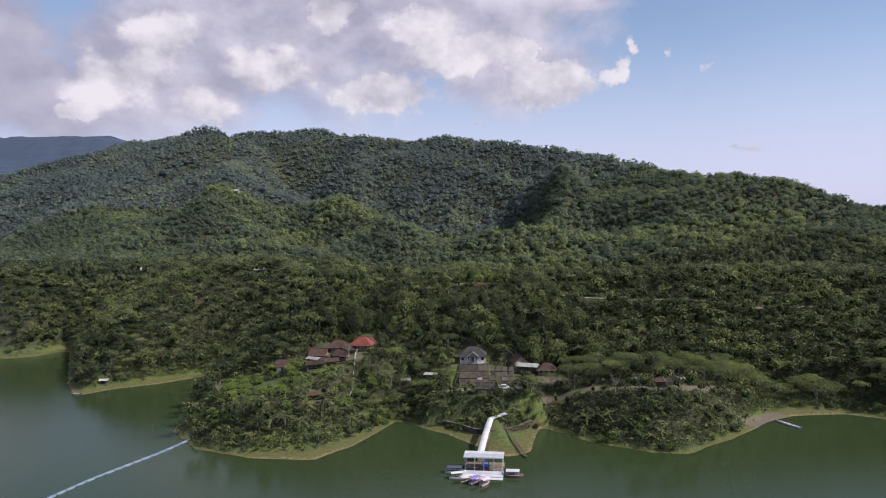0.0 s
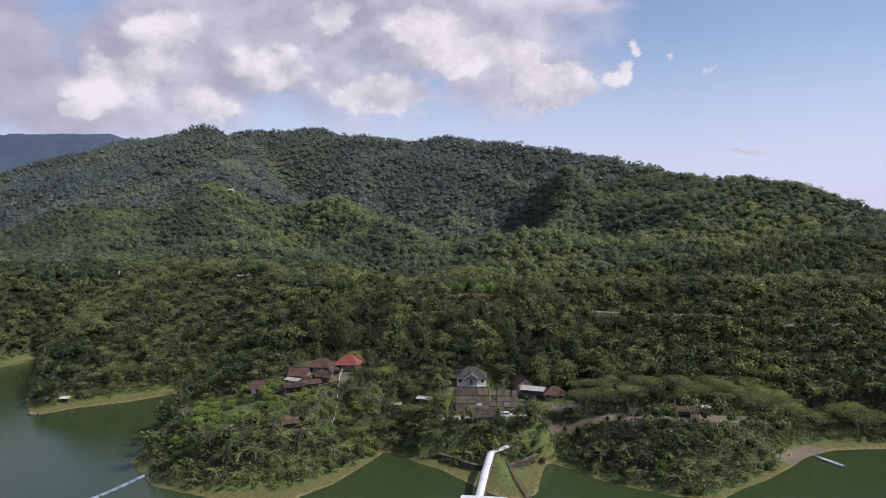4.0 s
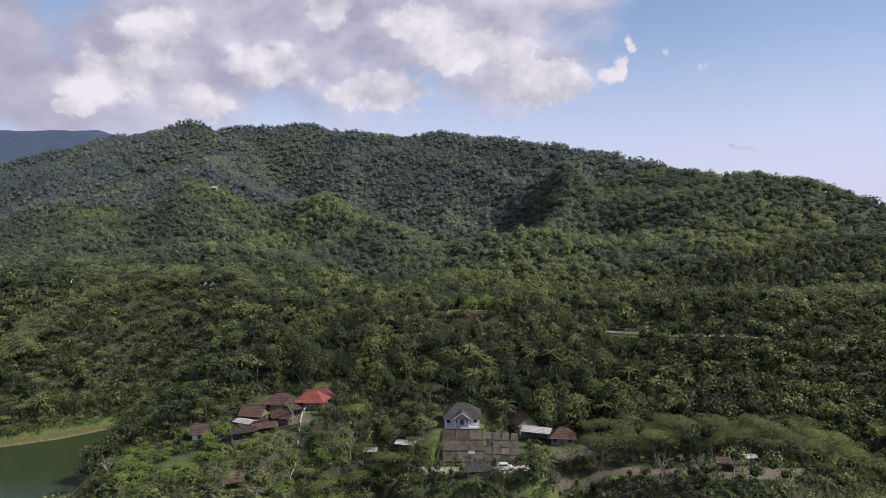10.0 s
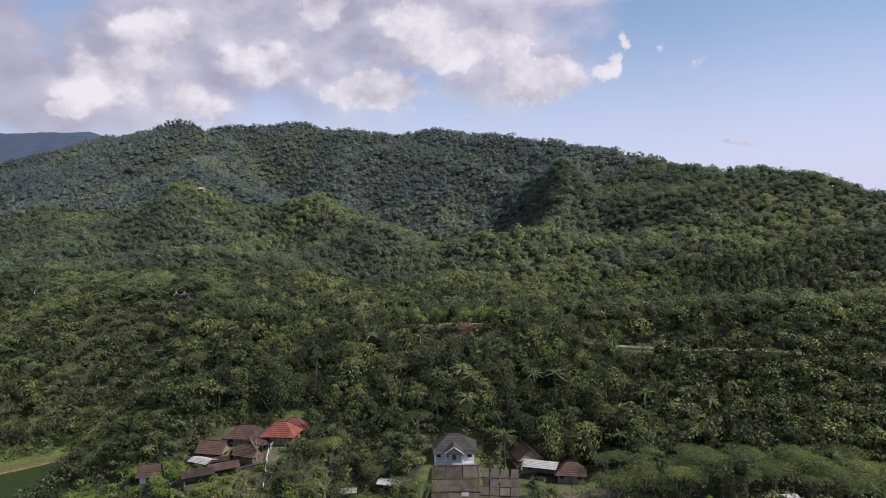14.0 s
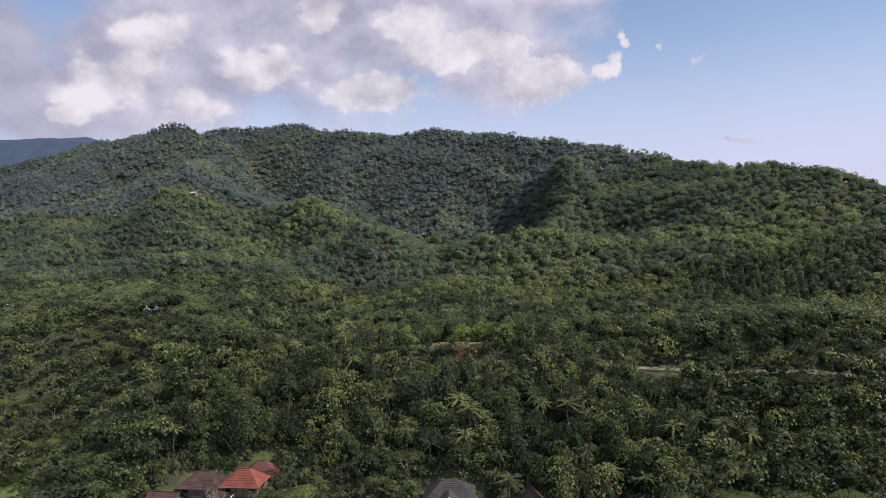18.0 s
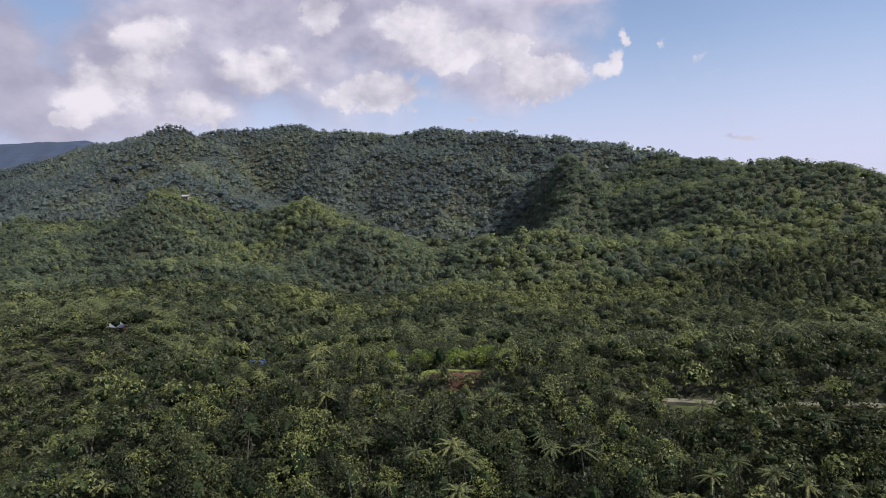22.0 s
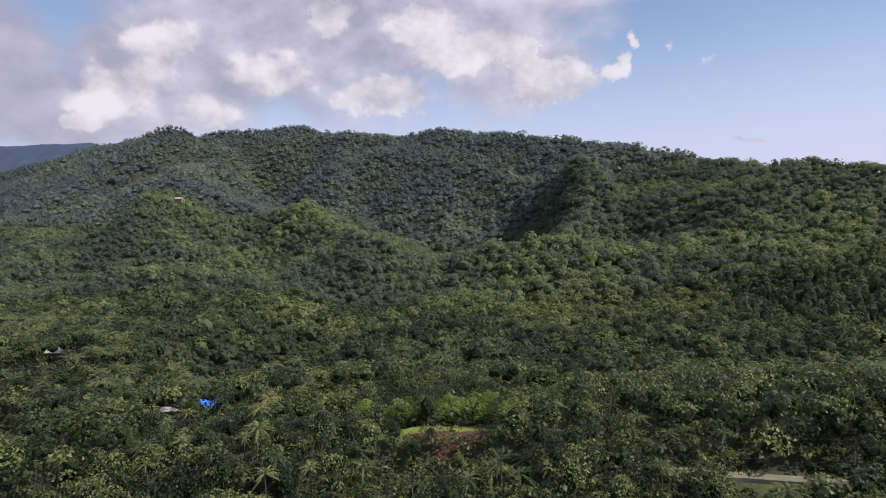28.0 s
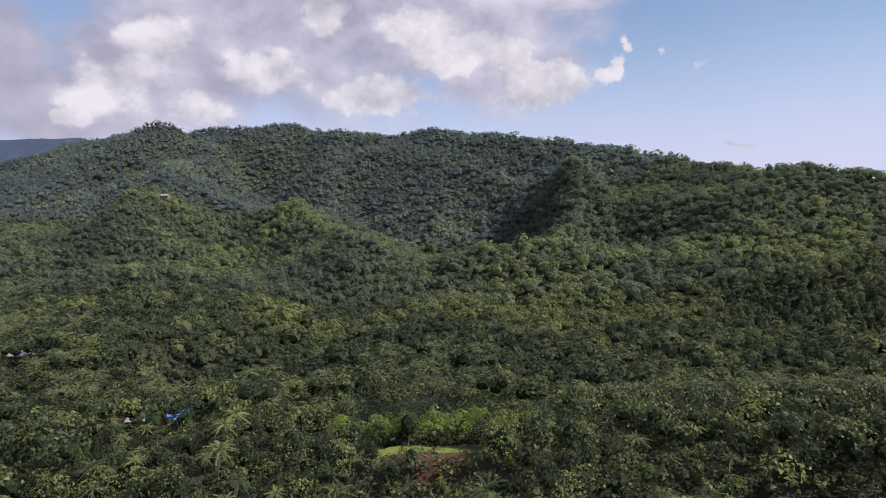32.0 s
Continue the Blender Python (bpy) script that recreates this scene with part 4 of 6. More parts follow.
        woods("undergrowth", np.column_stack([q, height(q[:, 0], q[:, 1])]), rng.uniform(*big, n), (rng.uniform(*up, n) + 0.7 * drift) * np.where(low_growth(q[:, 0], q[:, 1]), 0.5, 1), np.clip(0.5 + 0.4 * drift + rng.normal(0, 0.2, n), 0, 1), 40, 0.215, 3, 4,
              "tangled green undergrowth between the trees", LEAF_BROAD, False)
    # steep banks are grown over more closely
    q = scatter(-220, 180, 207, 345, 1.5)
    q = q[in_wedge(q, 6)]
    steep = np.hypot(height(q[:, 0] + 1, q[:, 1]) - height(q[:, 0] - 1, q[:, 1]), height(q[:, 0], q[:, 1] + 1) - height(q[:, 0], q[:, 1] - 1)) / 2
    q = q[(steep > 0.5) & (inland(q[:, 0], q[:, 1]) > 1.0 + 5.0 * beach(q[:, 0])) & ~nothing_grows(q[:, 0], q[:, 1])]
    n = len(q)
    drift = rough_field(q[:, 0], q[:, 1], 9, 2, 89)
    woods("undergrowth", np.column_stack([q, height(q[:, 0], q[:, 1])]), rng.uniform(1.1, 1.9, n), rng.uniform(1.0, 2.4, n) + 0.8 * drift, np.clip(0.6 + 0.5 * drift + rng.normal(0, 0.25, n), 0, 1.1), 18, 0.24, 3, 3,
          "scrambling bushes on the steep banks", LEAF_BROAD, False)
    q = scatter(-330, 330, 430, 720, 17)
    q = q[in_wedge(q, 10) & (rng.random(len(q)) < 0.75)]
    q = np.concatenate([q, scatter(-200, 30, 365, 545, 12.5), scatter(30, 200, 330, 470, 17)])
    q = q[in_wedge(q, 10) & ~nothing_grows(q[:, 0], q[:, 1]) & ~low_growth(q[:, 0], q[:, 1]) & (rough_field(q[:, 0], q[:, 1], 60, 2, 73) > -0.2)]
    grove = np.array(grove + [(x, y, float(h)) for (x, y), h in zip(q, height(q[:, 0], q[:, 1]))])
    pieces, tints = [], []
    for x, y, zz in grove:
        top, size = np.array([x, y, zz + rng.uniform(10.5, 13.5)]), rng.uniform(3.0, 3.8)
        for k in range(17):
            up = rng.uniform(-0.25, 1.4)
            pieces.append(frond(top, k * 2.399 + x, size * rng.uniform(0.8, 1.1), up, rng.uniform(0.35, 0.7) * (0.5 + 0.6 * max(up, 0)), size * 0.105, 6))
            tints.append(rng.uniform(0.2, 0.9))
    v, f = joined(pieces)
    tagged(link_mesh("palm_grove", v, f, LEAF_PALM, tint=np.repeat(tints, 36)), "coconut palms rising out of the woodland", "palm trees", kind="stuff")


grow()
bpy.data.objects.remove(STORE)


# ---- village, jetty and boats ----
WHITE_WALL = worn("white_plaster", (0.55, 0.54, 0.55), (0.80, 0.79, 0.78), 0.85, scale=0.4, grain=5.0)
BLUE_TRIM = worn("blue_paint", (0.10, 0.13, 0.34), (0.17, 0.21, 0.46), 0.6, scale=0.8, grain=8.0)
GREY_TILE = worn("grey_brown_roof_tile", (0.029, 0.026, 0.025), (0.061, 0.056, 0.052), 0.85, scale=0.6, grain=5.0, relief=0.03)
RED_TILE = worn("orange_red_roof_tile", (0.13, 0.034, 0.024), (0.25, 0.068, 0.046), 0.8, scale=0.5, grain=5.0, relief=0.03)
DARK_RED_TILE = worn("dark_red_roof_tile", (0.076, 0.026, 0.024), (0.136, 0.046, 0.040), 0.8, scale=0.5, grain=5.0, relief=0.03)
BROWN_TILE = worn("weathered_brown_roof_tile", (0.026, 0.016, 0.013), (0.098, 0.054, 0.041), 0.85, scale=0.5, grain=5.0, relief=0.03)
TIN = worn("bright_tin_sheet", (0.36, 0.35, 0.34), (0.60, 0.59, 0.57), 0.5, 0.1, scale=0.5, grain=4.0, streak=(6, 1, 1))
WOOD = worn("weathered_timber", (0.09, 0.062, 0.042), (0.22, 0.165, 0.12), 0.85, scale=1.0, grain=10.0, streak=(1, 5, 1))
PLASTER = worn("dirty_cream_plaster", (0.128, 0.108, 0.088), (0.272, 0.240, 0.200), 0.9, scale=0.5, grain=5.0)
STONE = worn("dark_masonry", (0.040, 0.034, 0.027), (0.096, 0.081, 0.064), 0.92, scale=0.6, grain=4.0, relief=0.06)
PALE_STONE = worn("pale_masonry", (0.061, 0.052, 0.043), (0.128, 0.113, 0.095), 0.92, scale=0.5, grain=4.0, relief=0.05)
CONCRETE = worn("pale_concrete", (0.20, 0.185, 0.16), (0.36, 0.335, 0.295), 0.9, scale=0.3, grain=4.0, relief=0.02)
DARK = worn("dark_window_glass", (0.012, 0.014, 0.018), (0.03, 0.034, 0.04), 0.15)
WHITE_METAL = worn("white_painted_metal", (0.40, 0.41, 0.45), (0.60, 0.60, 0.63), 0.45, scale=0.4, grain=3.0, relief=0.005)
BLUE_PLASTIC = worn("blue_plastic", (0.02, 0.10, 0.44), (0.04, 0.20, 0.70), 0.4, scale=1.5, grain=6.0, relief=0.08)
NAVY = worn("navy_canvas", (0.025, 0.035, 0.07), (0.07, 0.085, 0.13), 0.7)
PURPLE = worn("purple_paint", (0.15, 0.10, 0.36), (0.27, 0.19, 0.52), 0.5)
PINK = worn("pink_paint", (0.50, 0.30, 0.42), (0.70, 0.48, 0.58), 0.5)
MAROON = worn("maroon_paint", (0.13, 0.035, 0.07), (0.22, 0.07, 0.11), 0.5)
YELLOW = worn("yellow_plastic", (0.55, 0.42, 0.05), (0.75, 0.60, 0.10), 0.5)
FLOAT_BLUE = worn("faded_blue_float", (0.12, 0.17, 0.25), (0.24, 0.30, 0.38), 0.5)
ROAD_TOP = worn("bleached_concrete", (0.17, 0.16, 0.115), (0.32, 0.30, 0.225), 0.9, scale=0.3, grain=4.0, relief=0.02)
EARTH = worn("cut_red_earth", (0.060, 0.034, 0.024), (0.17, 0.098, 0.064), 0.95, scale=0.35, grain=2.5, relief=0.15)
GRASS = worn("mown_yellow_green_grass", (0.085, 0.11, 0.026), (0.19, 0.22, 0.055), 0.95, scale=0.3, grain=6.0, relief=0.08)


def slab(x0, x1, y0, y1, z0, z1):
    v = np.array([(x, y, z) for z in (z0, z1) for x, y in ((x0, y0), (x1, y0), (x1, y1), (x0, y1))], float)
    f = np.array([[3, 2, 1, 0], [4, 5, 6, 7], [0, 1, 5, 4], [1, 2, 6, 5], [2, 3, 7, 6], [3, 0, 4, 7]])
    return v, f


def add(name, pieces, mat, parent, label=""):
    return part(name, *(joined(pieces) if isinstance(pieces, list) else pieces), mat, parent, label)


def root_at(name, x, y, z, turn, label, category, group=""):
    ob = new(name)
    ob.matrix_basis = pose(x, y, z, 0, 0, turn)
    return tagged(ob, label, category, group)


def level(x, y):
    return float(height(np.array([float(x)]), np.array([float(y)]))[0])


def courses(a, b, c, d, rows, thick=0.10):
    """One roof slope from the eave a-b up to the ridge d-c, stepped where each row overlaps the next."""
    a, b, c, d = (np.array(p, float) for p in (a, b, c, d))
    n = np.cross(b - a, d - a)
    n /= np.linalg.norm(n)
    v = [a, b]
    for k in range(rows):
        s, e = k / rows, (k + 1) / rows
        v += [a + (d - a) * s + n * thick, b + (c - b) * s + n * thick, a + (d - a) * e + n * 0.03, b + (c - b) * e + n * 0.03]
    v += [d, c]
    m = len(v) // 2
    f = [[2 * i, 2 * i + 1, 2 * i + 3, 2 * i + 2] for i in range(m - 1)] + [[1, 0, 2 * m - 2, 2 * m - 1]]
    return np.array(v), np.array(f)


def slopes(parent, mat, sides, rows, name="roof_slope"):
    for side in sides:
        add(name, courses(*side, rows), mat, parent)


def wall_run(length, tall, thick, holes):
    """A straight wall along x from 0, in one piece, with openings (x0, x1, z0, z1) right through it."""
    xs = sorted({0.0, length, *(h[0] for h in holes), *(h[1] for h in holes)})
    zs = sorted({0.0, tall, *(h[2] for h in holes), *(h[3] for h in holes)})
    nx, nz = len(xs), len(zs)
    v = np.array([(x, y, z) for y in (0.0, thick) for z in zs for x in xs])

    def solid(i, k):
        if not (0 <= i < nx - 1 and 0 <= k < nz - 1):
            return False
        mx, mz = (xs[i] + xs[i + 1]) / 2, (zs[k] + zs[k + 1]) / 2
        return not any(x0 < mx < x1 and z0 < mz < z1 for x0, x1, z0, z1 in holes)

    def at(i, k, back):
        return (back * nz + k) * nx + i

    f = []
    for i in range(nx - 1):
        for k in range(nz - 1):
            if not solid(i, k):
                continue
            f.append([at(i, k, 0), at(i + 1, k, 0), at(i + 1, k + 1, 0), at(i, k + 1, 0)])
            f.append([at(i, k, 1), at(i, k + 1, 1), at(i + 1, k + 1, 1), at(i + 1, k, 1)])
            for di, dk, p, q in ((-1, 0, (i, k), (i, k + 1)), (1, 0, (i + 1, k + 1), (i + 1, k)), (0, -1, (i + 1, k), (i, k)), (0, 1, (i, k + 1), (i + 1, k + 1))):
                if not solid(i + di, k + dk):
                    f.append([at(*p, 0), at(*q, 0), at(*q, 1), at(*p, 1)])
    return [(v, np.array(f))]


def moved(piece, dx=0, dy=0, dz=0, turn=0):
    v, f = piece
    c, s = math.cos(radians(turn)), math.sin(radians(turn))
    return v @ np.array([[c, s, 0], [-s, c, 0], [0, 0, 1]]) + (dx, dy, dz), f


def roof_parts(root, w, d, z, rise, mat, hip, over=0.7, rows=8, cap=True):
    x, y = w / 2 + over, d / 2 + over
    r = max(0.3, x - y * 0.95) if hip else x
    e = z - over * rise / (d / 2) * 0.8
    top = z + rise
    sides = [((-x, -y, e), (x, -y, e), (r, 0, top), (-r, 0, top)), ((x, y, e), (-x, y, e), (-r, 0, top), (r, 0, top))]
    if hip:
        sides += [((x, -y, e), (x, y, e), (r, 0, top), (r, 0, top)), ((-x, y, e), (-x, -y, e), (-r, 0, top), (-r, 0, top))]
    roof = add("roof", slab(-x + 0.15, x - 0.15, -y + 0.15, y - 0.15, e - 0.02, e + 0.06), WOOD, root, "timber eaves under the roof")
    slopes(roof, mat, sides, rows)
    if cap:
        add("ridge_cap", tube([(-r - 0.1, 0, top + 0.06), (r + 0.1, 0, top + 0.06)], [0.16, 0.16], 6), mat, roof)
    if not hip:
        for sx in (-1, 1):
            v = np.array([(sx * w / 2, -d / 2, z), (sx * w / 2, d / 2, z), (sx * w / 2, 0, z + rise * 0.97), (sx * (w / 2 - 0.15), -d / 2, z), (sx * (w / 2 - 0.15), d / 2, z), (sx * (w / 2 - 0.15), 0, z + rise * 0.97)])
            add("gable", (v, np.array([[0, 1, 2], [5, 4, 3], [0, 3, 4], [0, 4, 1], [1, 4, 5], [1, 5, 2], [2, 5, 3], [2, 3, 0]])), PLASTER, root)
    return roof


def house(x, y, z, turn, w, d, tall, rise, roof, walls, label, hip=True, bays=3, name="house", door=True, rows=8):
    root = root_at(name, x, y, z, turn, label, "house", "village houses")
    add("plinth", [slab(-w / 2 - 0.2, w / 2 + 0.2, -d / 2 - 0.2, d / 2 + 0.2, -2.5, 0.25)], PALE_STONE, root)
    step = w / bays
    holes, doors = [], []
    for k in range(bays):
        mid = step * (k + 0.5)
        if door and k == bays // 2:
            doors.append((mid - 0.5, mid + 0.5, 0.0, 2.1))
        else:
            holes.append((mid - step * 0.28, mid + step * 0.28, 0.9, 2.1))
    base = 0.25
    add("wall", [moved(p, -w / 2, -d / 2, base) for p in wall_run(w, tall - base, 0.18, holes + doors)], walls, root, "")
    add("wall", [moved(slab(0, w, 0, 0.18, 0, tall - base), -w / 2, d / 2 - 0.18, base)], walls, root)
    side = [(d * 0.35, d * 0.65, 0.9, 2.1)]
    for sx in (-1, 1):
        add("wall", [moved(p, sx * w / 2 + (0.18 if sx < 0 else 0), -d / 2 + 0.18, base, 90) for p in wall_run(d - 0.36, tall - base, 0.18, side)], walls, root)
    for x0, x1, z0, z1 in holes:
        win = add("window", [slab(x0 - w / 2, x0 - w / 2 + 0.08, -d / 2 - 0.03, -d / 2 + 0.1, z0 + base, z1 + base), slab(x1 - w / 2 - 0.08, x1 - w / 2, -d / 2 - 0.03, -d / 2 + 0.1, z0 + base, z1 + base),
                             slab(x0 - w / 2, x1 - w / 2, -d / 2 - 0.03, -d / 2 + 0.1, z1 + base - 0.08, z1 + base), slab(x0 - w / 2, x1 - w / 2, -d / 2 - 0.06, -d / 2 + 0.1, z0 + base, z0 + base + 0.08)], WOOD, root)
        add("pane", slab(x0 - w / 2, x1 - w / 2, -d / 2 + 0.10, -d / 2 + 0.13, z0 + base, z1 + base), DARK, win)
    for x0, x1, z0, z1 in doors:
        add("door", [slab(x0 - w / 2, x1 - w / 2, -d / 2 + 0.06, -d / 2 + 0.12, base, z1 + base)], WOOD, root)
    roof_parts(root, w, d, tall, rise, roof, hip, rows=rows)
    return root


def shed(x, y, z, turn, w, d, tall, rise, roof, label, name="shed", posts=True, wall=None):
    """An open-sided roof on posts, with a low back wall."""
    root = root_at(name, x, y, z, turn, label, "shed")
    for px in (-w / 2 + 0.2, w / 2 - 0.2):
        for py in (-d / 2 + 0.2, d / 2 - 0.2):
            add("post", tube([(px, py, -1.5), (px, py, tall + 0.1)], [0.08, 0.08], 6), WOOD, root)
    add("back_wall", slab(-w / 2 + 0.2, w / 2 - 0.2, d / 2 - 0.3, d / 2 - 0.15, -1.5, tall), wall or PLASTER, root)
    add("floor_slab", slab(-w / 2, w / 2, -d / 2, d / 2, -1.8, 0.12), PALE_STONE, root)
    roof_parts(root, w, d, tall, rise, roof, False, 0.4, 5, False)
    return root


def blue_house():
    root = house(9.6, 272.6, 17.0, 0, 9.8, 7.2, 3.3, 2.6, GREY_TILE, WHITE_WALL, "white bungalow with blue trim and a grey hipped roof", True, 5, "bungalow", True, 11)
    add("verandah_floor", slab(-5.0, 5.0, -5.9, -3.6, -2.2, 0.2), WHITE_WALL, root)
    add("verandah_skirt", slab(-5.02, 5.02, -5.96, -5.9, -0.6, 0.1), BLUE_TRIM, root, "blue painted band under the verandah")
    for px in (-4.8, -2.2, -1.9, 1.9, 2.2, 4.8):
        add("column", tube([(px, -5.7, 0.2), (px, -5.7, 2.8)], [0.17, 0.15], 8), WHITE_WALL, root)
    for x0, x1 in ((-4.8, -2.2), (2.2, 4.8), (-1.9, 1.9)):
        add("balustrade", [slab(x0, x1, -5.76, -5.64, 0.95, 1.08), slab(x0, x1, -5.74, -5.66, 0.3, 0.42)]
            + [slab(x0 + k * 0.4, x0 + k * 0.4 + 0.1, -5.74, -5.66, 0.4, 1.0) for k in range(1, int((x1 - x0) / 0.4))], WHITE_WALL, root)
    add("verandah_roof", courses((-5.3, -6.2, 2.75), (5.3, -6.2, 2.75), (5.3, -3.5, 3.4), (-5.3, -3.5, 3.4), 5), GREY_TILE, root)
    porch = add("porch_roof", slab(-2.3, 2.3, -6.9, -3.0, 2.95, 3.05), WOOD, root)
    slopes(porch, GREY_TILE, [((-2.5, -2.6, 3.1), (-2.5, -7.2, 3.1), (0, -7.2, 4.9), (0, -2.6, 4.9)), ((2.5, -7.2, 3.1), (2.5, -2.6, 3.1), (0, -2.6, 4.9), (0, -7.2, 4.9))], 5)
    v = np.array([(-2.3, -6.9, 3.0), (2.3, -6.9, 3.0), (0, -6.9, 4.75), (-2.3, -6.8, 3.0), (2.3, -6.8, 3.0), (0, -6.8, 4.75)])
    add("porch_gable", (v, np.array([[0, 1, 2], [5, 4, 3], [0, 3, 4], [0, 4, 1], [1, 4, 5], [1, 5, 2], [2, 5, 3], [2, 3, 0]])), PLASTER, porch)
    add("bargeboard", [tube([(-2.6, -7.25, 3.1), (0, -7.25, 5.0), (2.6, -7.25, 3.1)], [0.1, 0.1, 0.1], 5)], WHITE_WALL, porch)


def retaining_walls():
    root = root_at("retaining_wall", 9.2, 255.6, 11.3, 0, "sloping dark masonry retaining wall in ribbed panels", "retaining wall")
    # rising from the lane to the yard of the bungalow, leaning back
    lean = 9.2 / 6.2
    for k in range(3):
        for j in range(3):
            z0, z1 = k * 2.1 + 0.08, (k + 1) * 2.1 - 0.08
            x0, x1 = -5 + j * 3.8 + 0.12, -5 + (j + 1) * 3.8 - 0.12
            v = np.array([(x, y + s, z) for s in (0.0, 0.5) for x, y, z in ((x0, z0 * lean, z0), (x1, z0 * lean, z0), (x1, z1 * lean, z1), (x0, z1 * lean, z1))])
            add("panel", (v, slab(0, 1, 0, 1, 0, 1)[1]), STONE, root)
    for j in range(4):
        x = -5 + j * 3.8
        add("rib", tube([(x, -0.25, -0.6), (x, 6.3 * lean - 0.25, 6.3)], [0.13, 0.13], 4), STONE, root)
    for k in range(4):
        add("ledge", tube([(-5.1, k * 2.1 * lean - 0.2, k * 2.1), (6.6, k * 2.1 * lean - 0.2, k * 2.1)], [0.12, 0.12], 4), STONE, root)
    sign = root_at("sign_board", 12.2, 257.0, 13.2, 0, "small blank white sign board on the wall", "sign")
    add("board", slab(-0.9, 0.9, -0.45, -0.4, 0, 0.9), WHITE_METAL, sign)
    add("post", tube([(-0.7, -0.35, -1.4), (-0.7, -0.35, 0.8)], [0.05, 0.05], 5), WOOD, sign)
    add("post", tube([(0.7, -0.35, -1.4), (0.7, -0.35, 0.8)], [0.05, 0.05], 5), WOOD, sign)
    bank = root_at("stone_bank", 18.9, 257.4, 10.9, -8, "sloping bank of brown pitched stone beside the retaining wall", "retaining wall")
    for k in range(4):
        for j in range(4):
            z0, z1 = k * 1.35 + 0.04, (k + 1) * 1.35 - 0.06
            x0, x1 = -3.6 + j * 2.5 - k * 0.1 + 0.04, -3.6 + (j + 1) * 2.5 - k * 0.25 - 0.04
            rise = float(rng.uniform(-0.12, 0.12))
            v = np.array([(x, y + s + rise, z) for s in (0.0, 0.6) for x, y, z in ((x0, z0 * 1.5, z0), (x1, z0 * 1.5, z0), (x1, z1 * 1.5, z1), (x0, z1 * 1.5, z1))])
            add("stone_panel", (v, slab(0, 1, 0, 1, 0, 1)[1]), STONE if (j + k) % 3 else PALE_STONE, bank)
        add("ledge", tube([(-3.7, k * 2.03 - 0.15, k * 1.35), (6.4 - k * 0.6, k * 2.03 - 0.15, k * 1.35)], [0.13, 0.13], 5), PALE_STONE, bank)


def village():
    blue_house()
    retaining_walls()
    house(-34, 268.5, level(-34, 268) , -6, 7.6, 5.6, 2.9, 2.5, RED_TILE, WOOD, "house with a bright orange-red tiled hip roof", True, 3)
    house(-33, 277.5, level(-33, 277) - 1.6, 4, 6.6, 5.2, 3.0, 2.3, DARK_RED_TILE, PLASTER, "house with a dark red tiled roof among trees", True, 3)
    house(-44.5, 273, level(-45, 271) - 0.8, -8, 8.6, 6.2, 2.7, 2.3, BROWN_TILE, PLASTER, "old house with a weathered brown hipped roof", True, 3)
    house(-51, 267.5, level(-51, 266), -12, 6.2, 4.8, 2.7, 2.0, BROWN_TILE, WOOD, "low house with a weathered brown gabled roof", False, 3)
    house(-41, 263.5, level(-41, 263) - 0.3, -22, 5.2, 3.8, 2.4, 1.5, BROWN_TILE, WOOD, "small brown-roofed house in the village row", False, 2, "house", False)
    shed(-51.5, 260.5, level(-51, 260), -25, 5.2, 3.2, 2.5, 0.5, TIN, "open shed with a bright tin roof")
    shed(-45.2, 257.0, level(-45, 256.5), 28, 6.5, 3.4, 2.3, 0.9, BROWN_TILE, "long low shed with a brown-red tiled roof")
    shed(-50.0, 253.2, level(-50, 252.7), 28, 6.5, 3.4, 2.3, 0.9, BROWN_TILE, "long low shed with a brown-red tiled roof")
    shed(-47, 239.6, level(-47, 239.5) - 0.4, 34, 12, 4.2, 2.6, 1.1, BROWN_TILE, "long shed with a rusty red roof below the village")
    house(-63.5, 258.5, level(-63.5, 258), 10, 4, 3.8, 2.4, 1.8, BROWN_TILE, WHITE_WALL, "tiny brown-roofed hut on the lawn", False, 1, "hut", True, 5)
    shed(-16.6, 264.5, level(-16.6, 264.5), 5, 3.2, 2.6, 2.3, 0.5, TIN, "small stall with a pale tin roof")
    shed(-6.2, 263.5, level(-6, 263.5), -15, 5.2, 3.2, 2.6, 0.5, TIN, "small stall with a pale tin roof")
    house(13.6, 247.0, level(13.6, 247) - 0.1, 8, 5.8, 4.0, 2.4, 1.3, STONE_ROOF, WOOD, "small kiosk with a dark flat-pitched roof by the lane", False, 2, "kiosk", True, 5)
    gable = house(28.2, 274.6, 12.7, -76, 6.0, 5.4, 4.2, 2.4, BROWN_TILE, PLASTER, "two-storey brown house with a timber gable", False, 2, "house")
    add("balcony", [slab(-3.0, 3.0, -3.9, -2.8, 2.3, 2.45), slab(-3.0, 3.0, -3.9, -3.82, 3.1, 3.2)] + [slab(-3.0 + k * 0.5, -2.94 + k * 0.5, -3.9, -3.84, 2.4, 3.2) for k in range(13)], WOOD, gable)
    shed(31.5, 270.2, 12.6, -18, 8.0, 4.6, 3.1, 0.9, TIN, "open pavilion with a sloping white roof", "pavilion")
    house(38.6, 267.5, 12.5, -8, 6.4, 4.9, 2.7, 2.1, BROWN_TILE, PLASTER, "brown-roofed house with dirty plastered walls", True, 3)
    shed(78.8, 247.6, level(78.8, 247.6), -6, 6.2, 3.6, 2.3, 0.9, BROWN_TILE, "weathered food stall with a brown roof", "stall")
    shed(85.2, 251.0, level(85.2, 251), 12, 2.6, 2.2, 2.3, 0.4, TIN, "little stall with a white canopy", "stall")
    shed(-8.7, 336.0, level(-8.7, 336), -3, 7.4, 2.8, 2.2, 0.4, WHITE_METAL, "long low shed with a narrow pale roof")
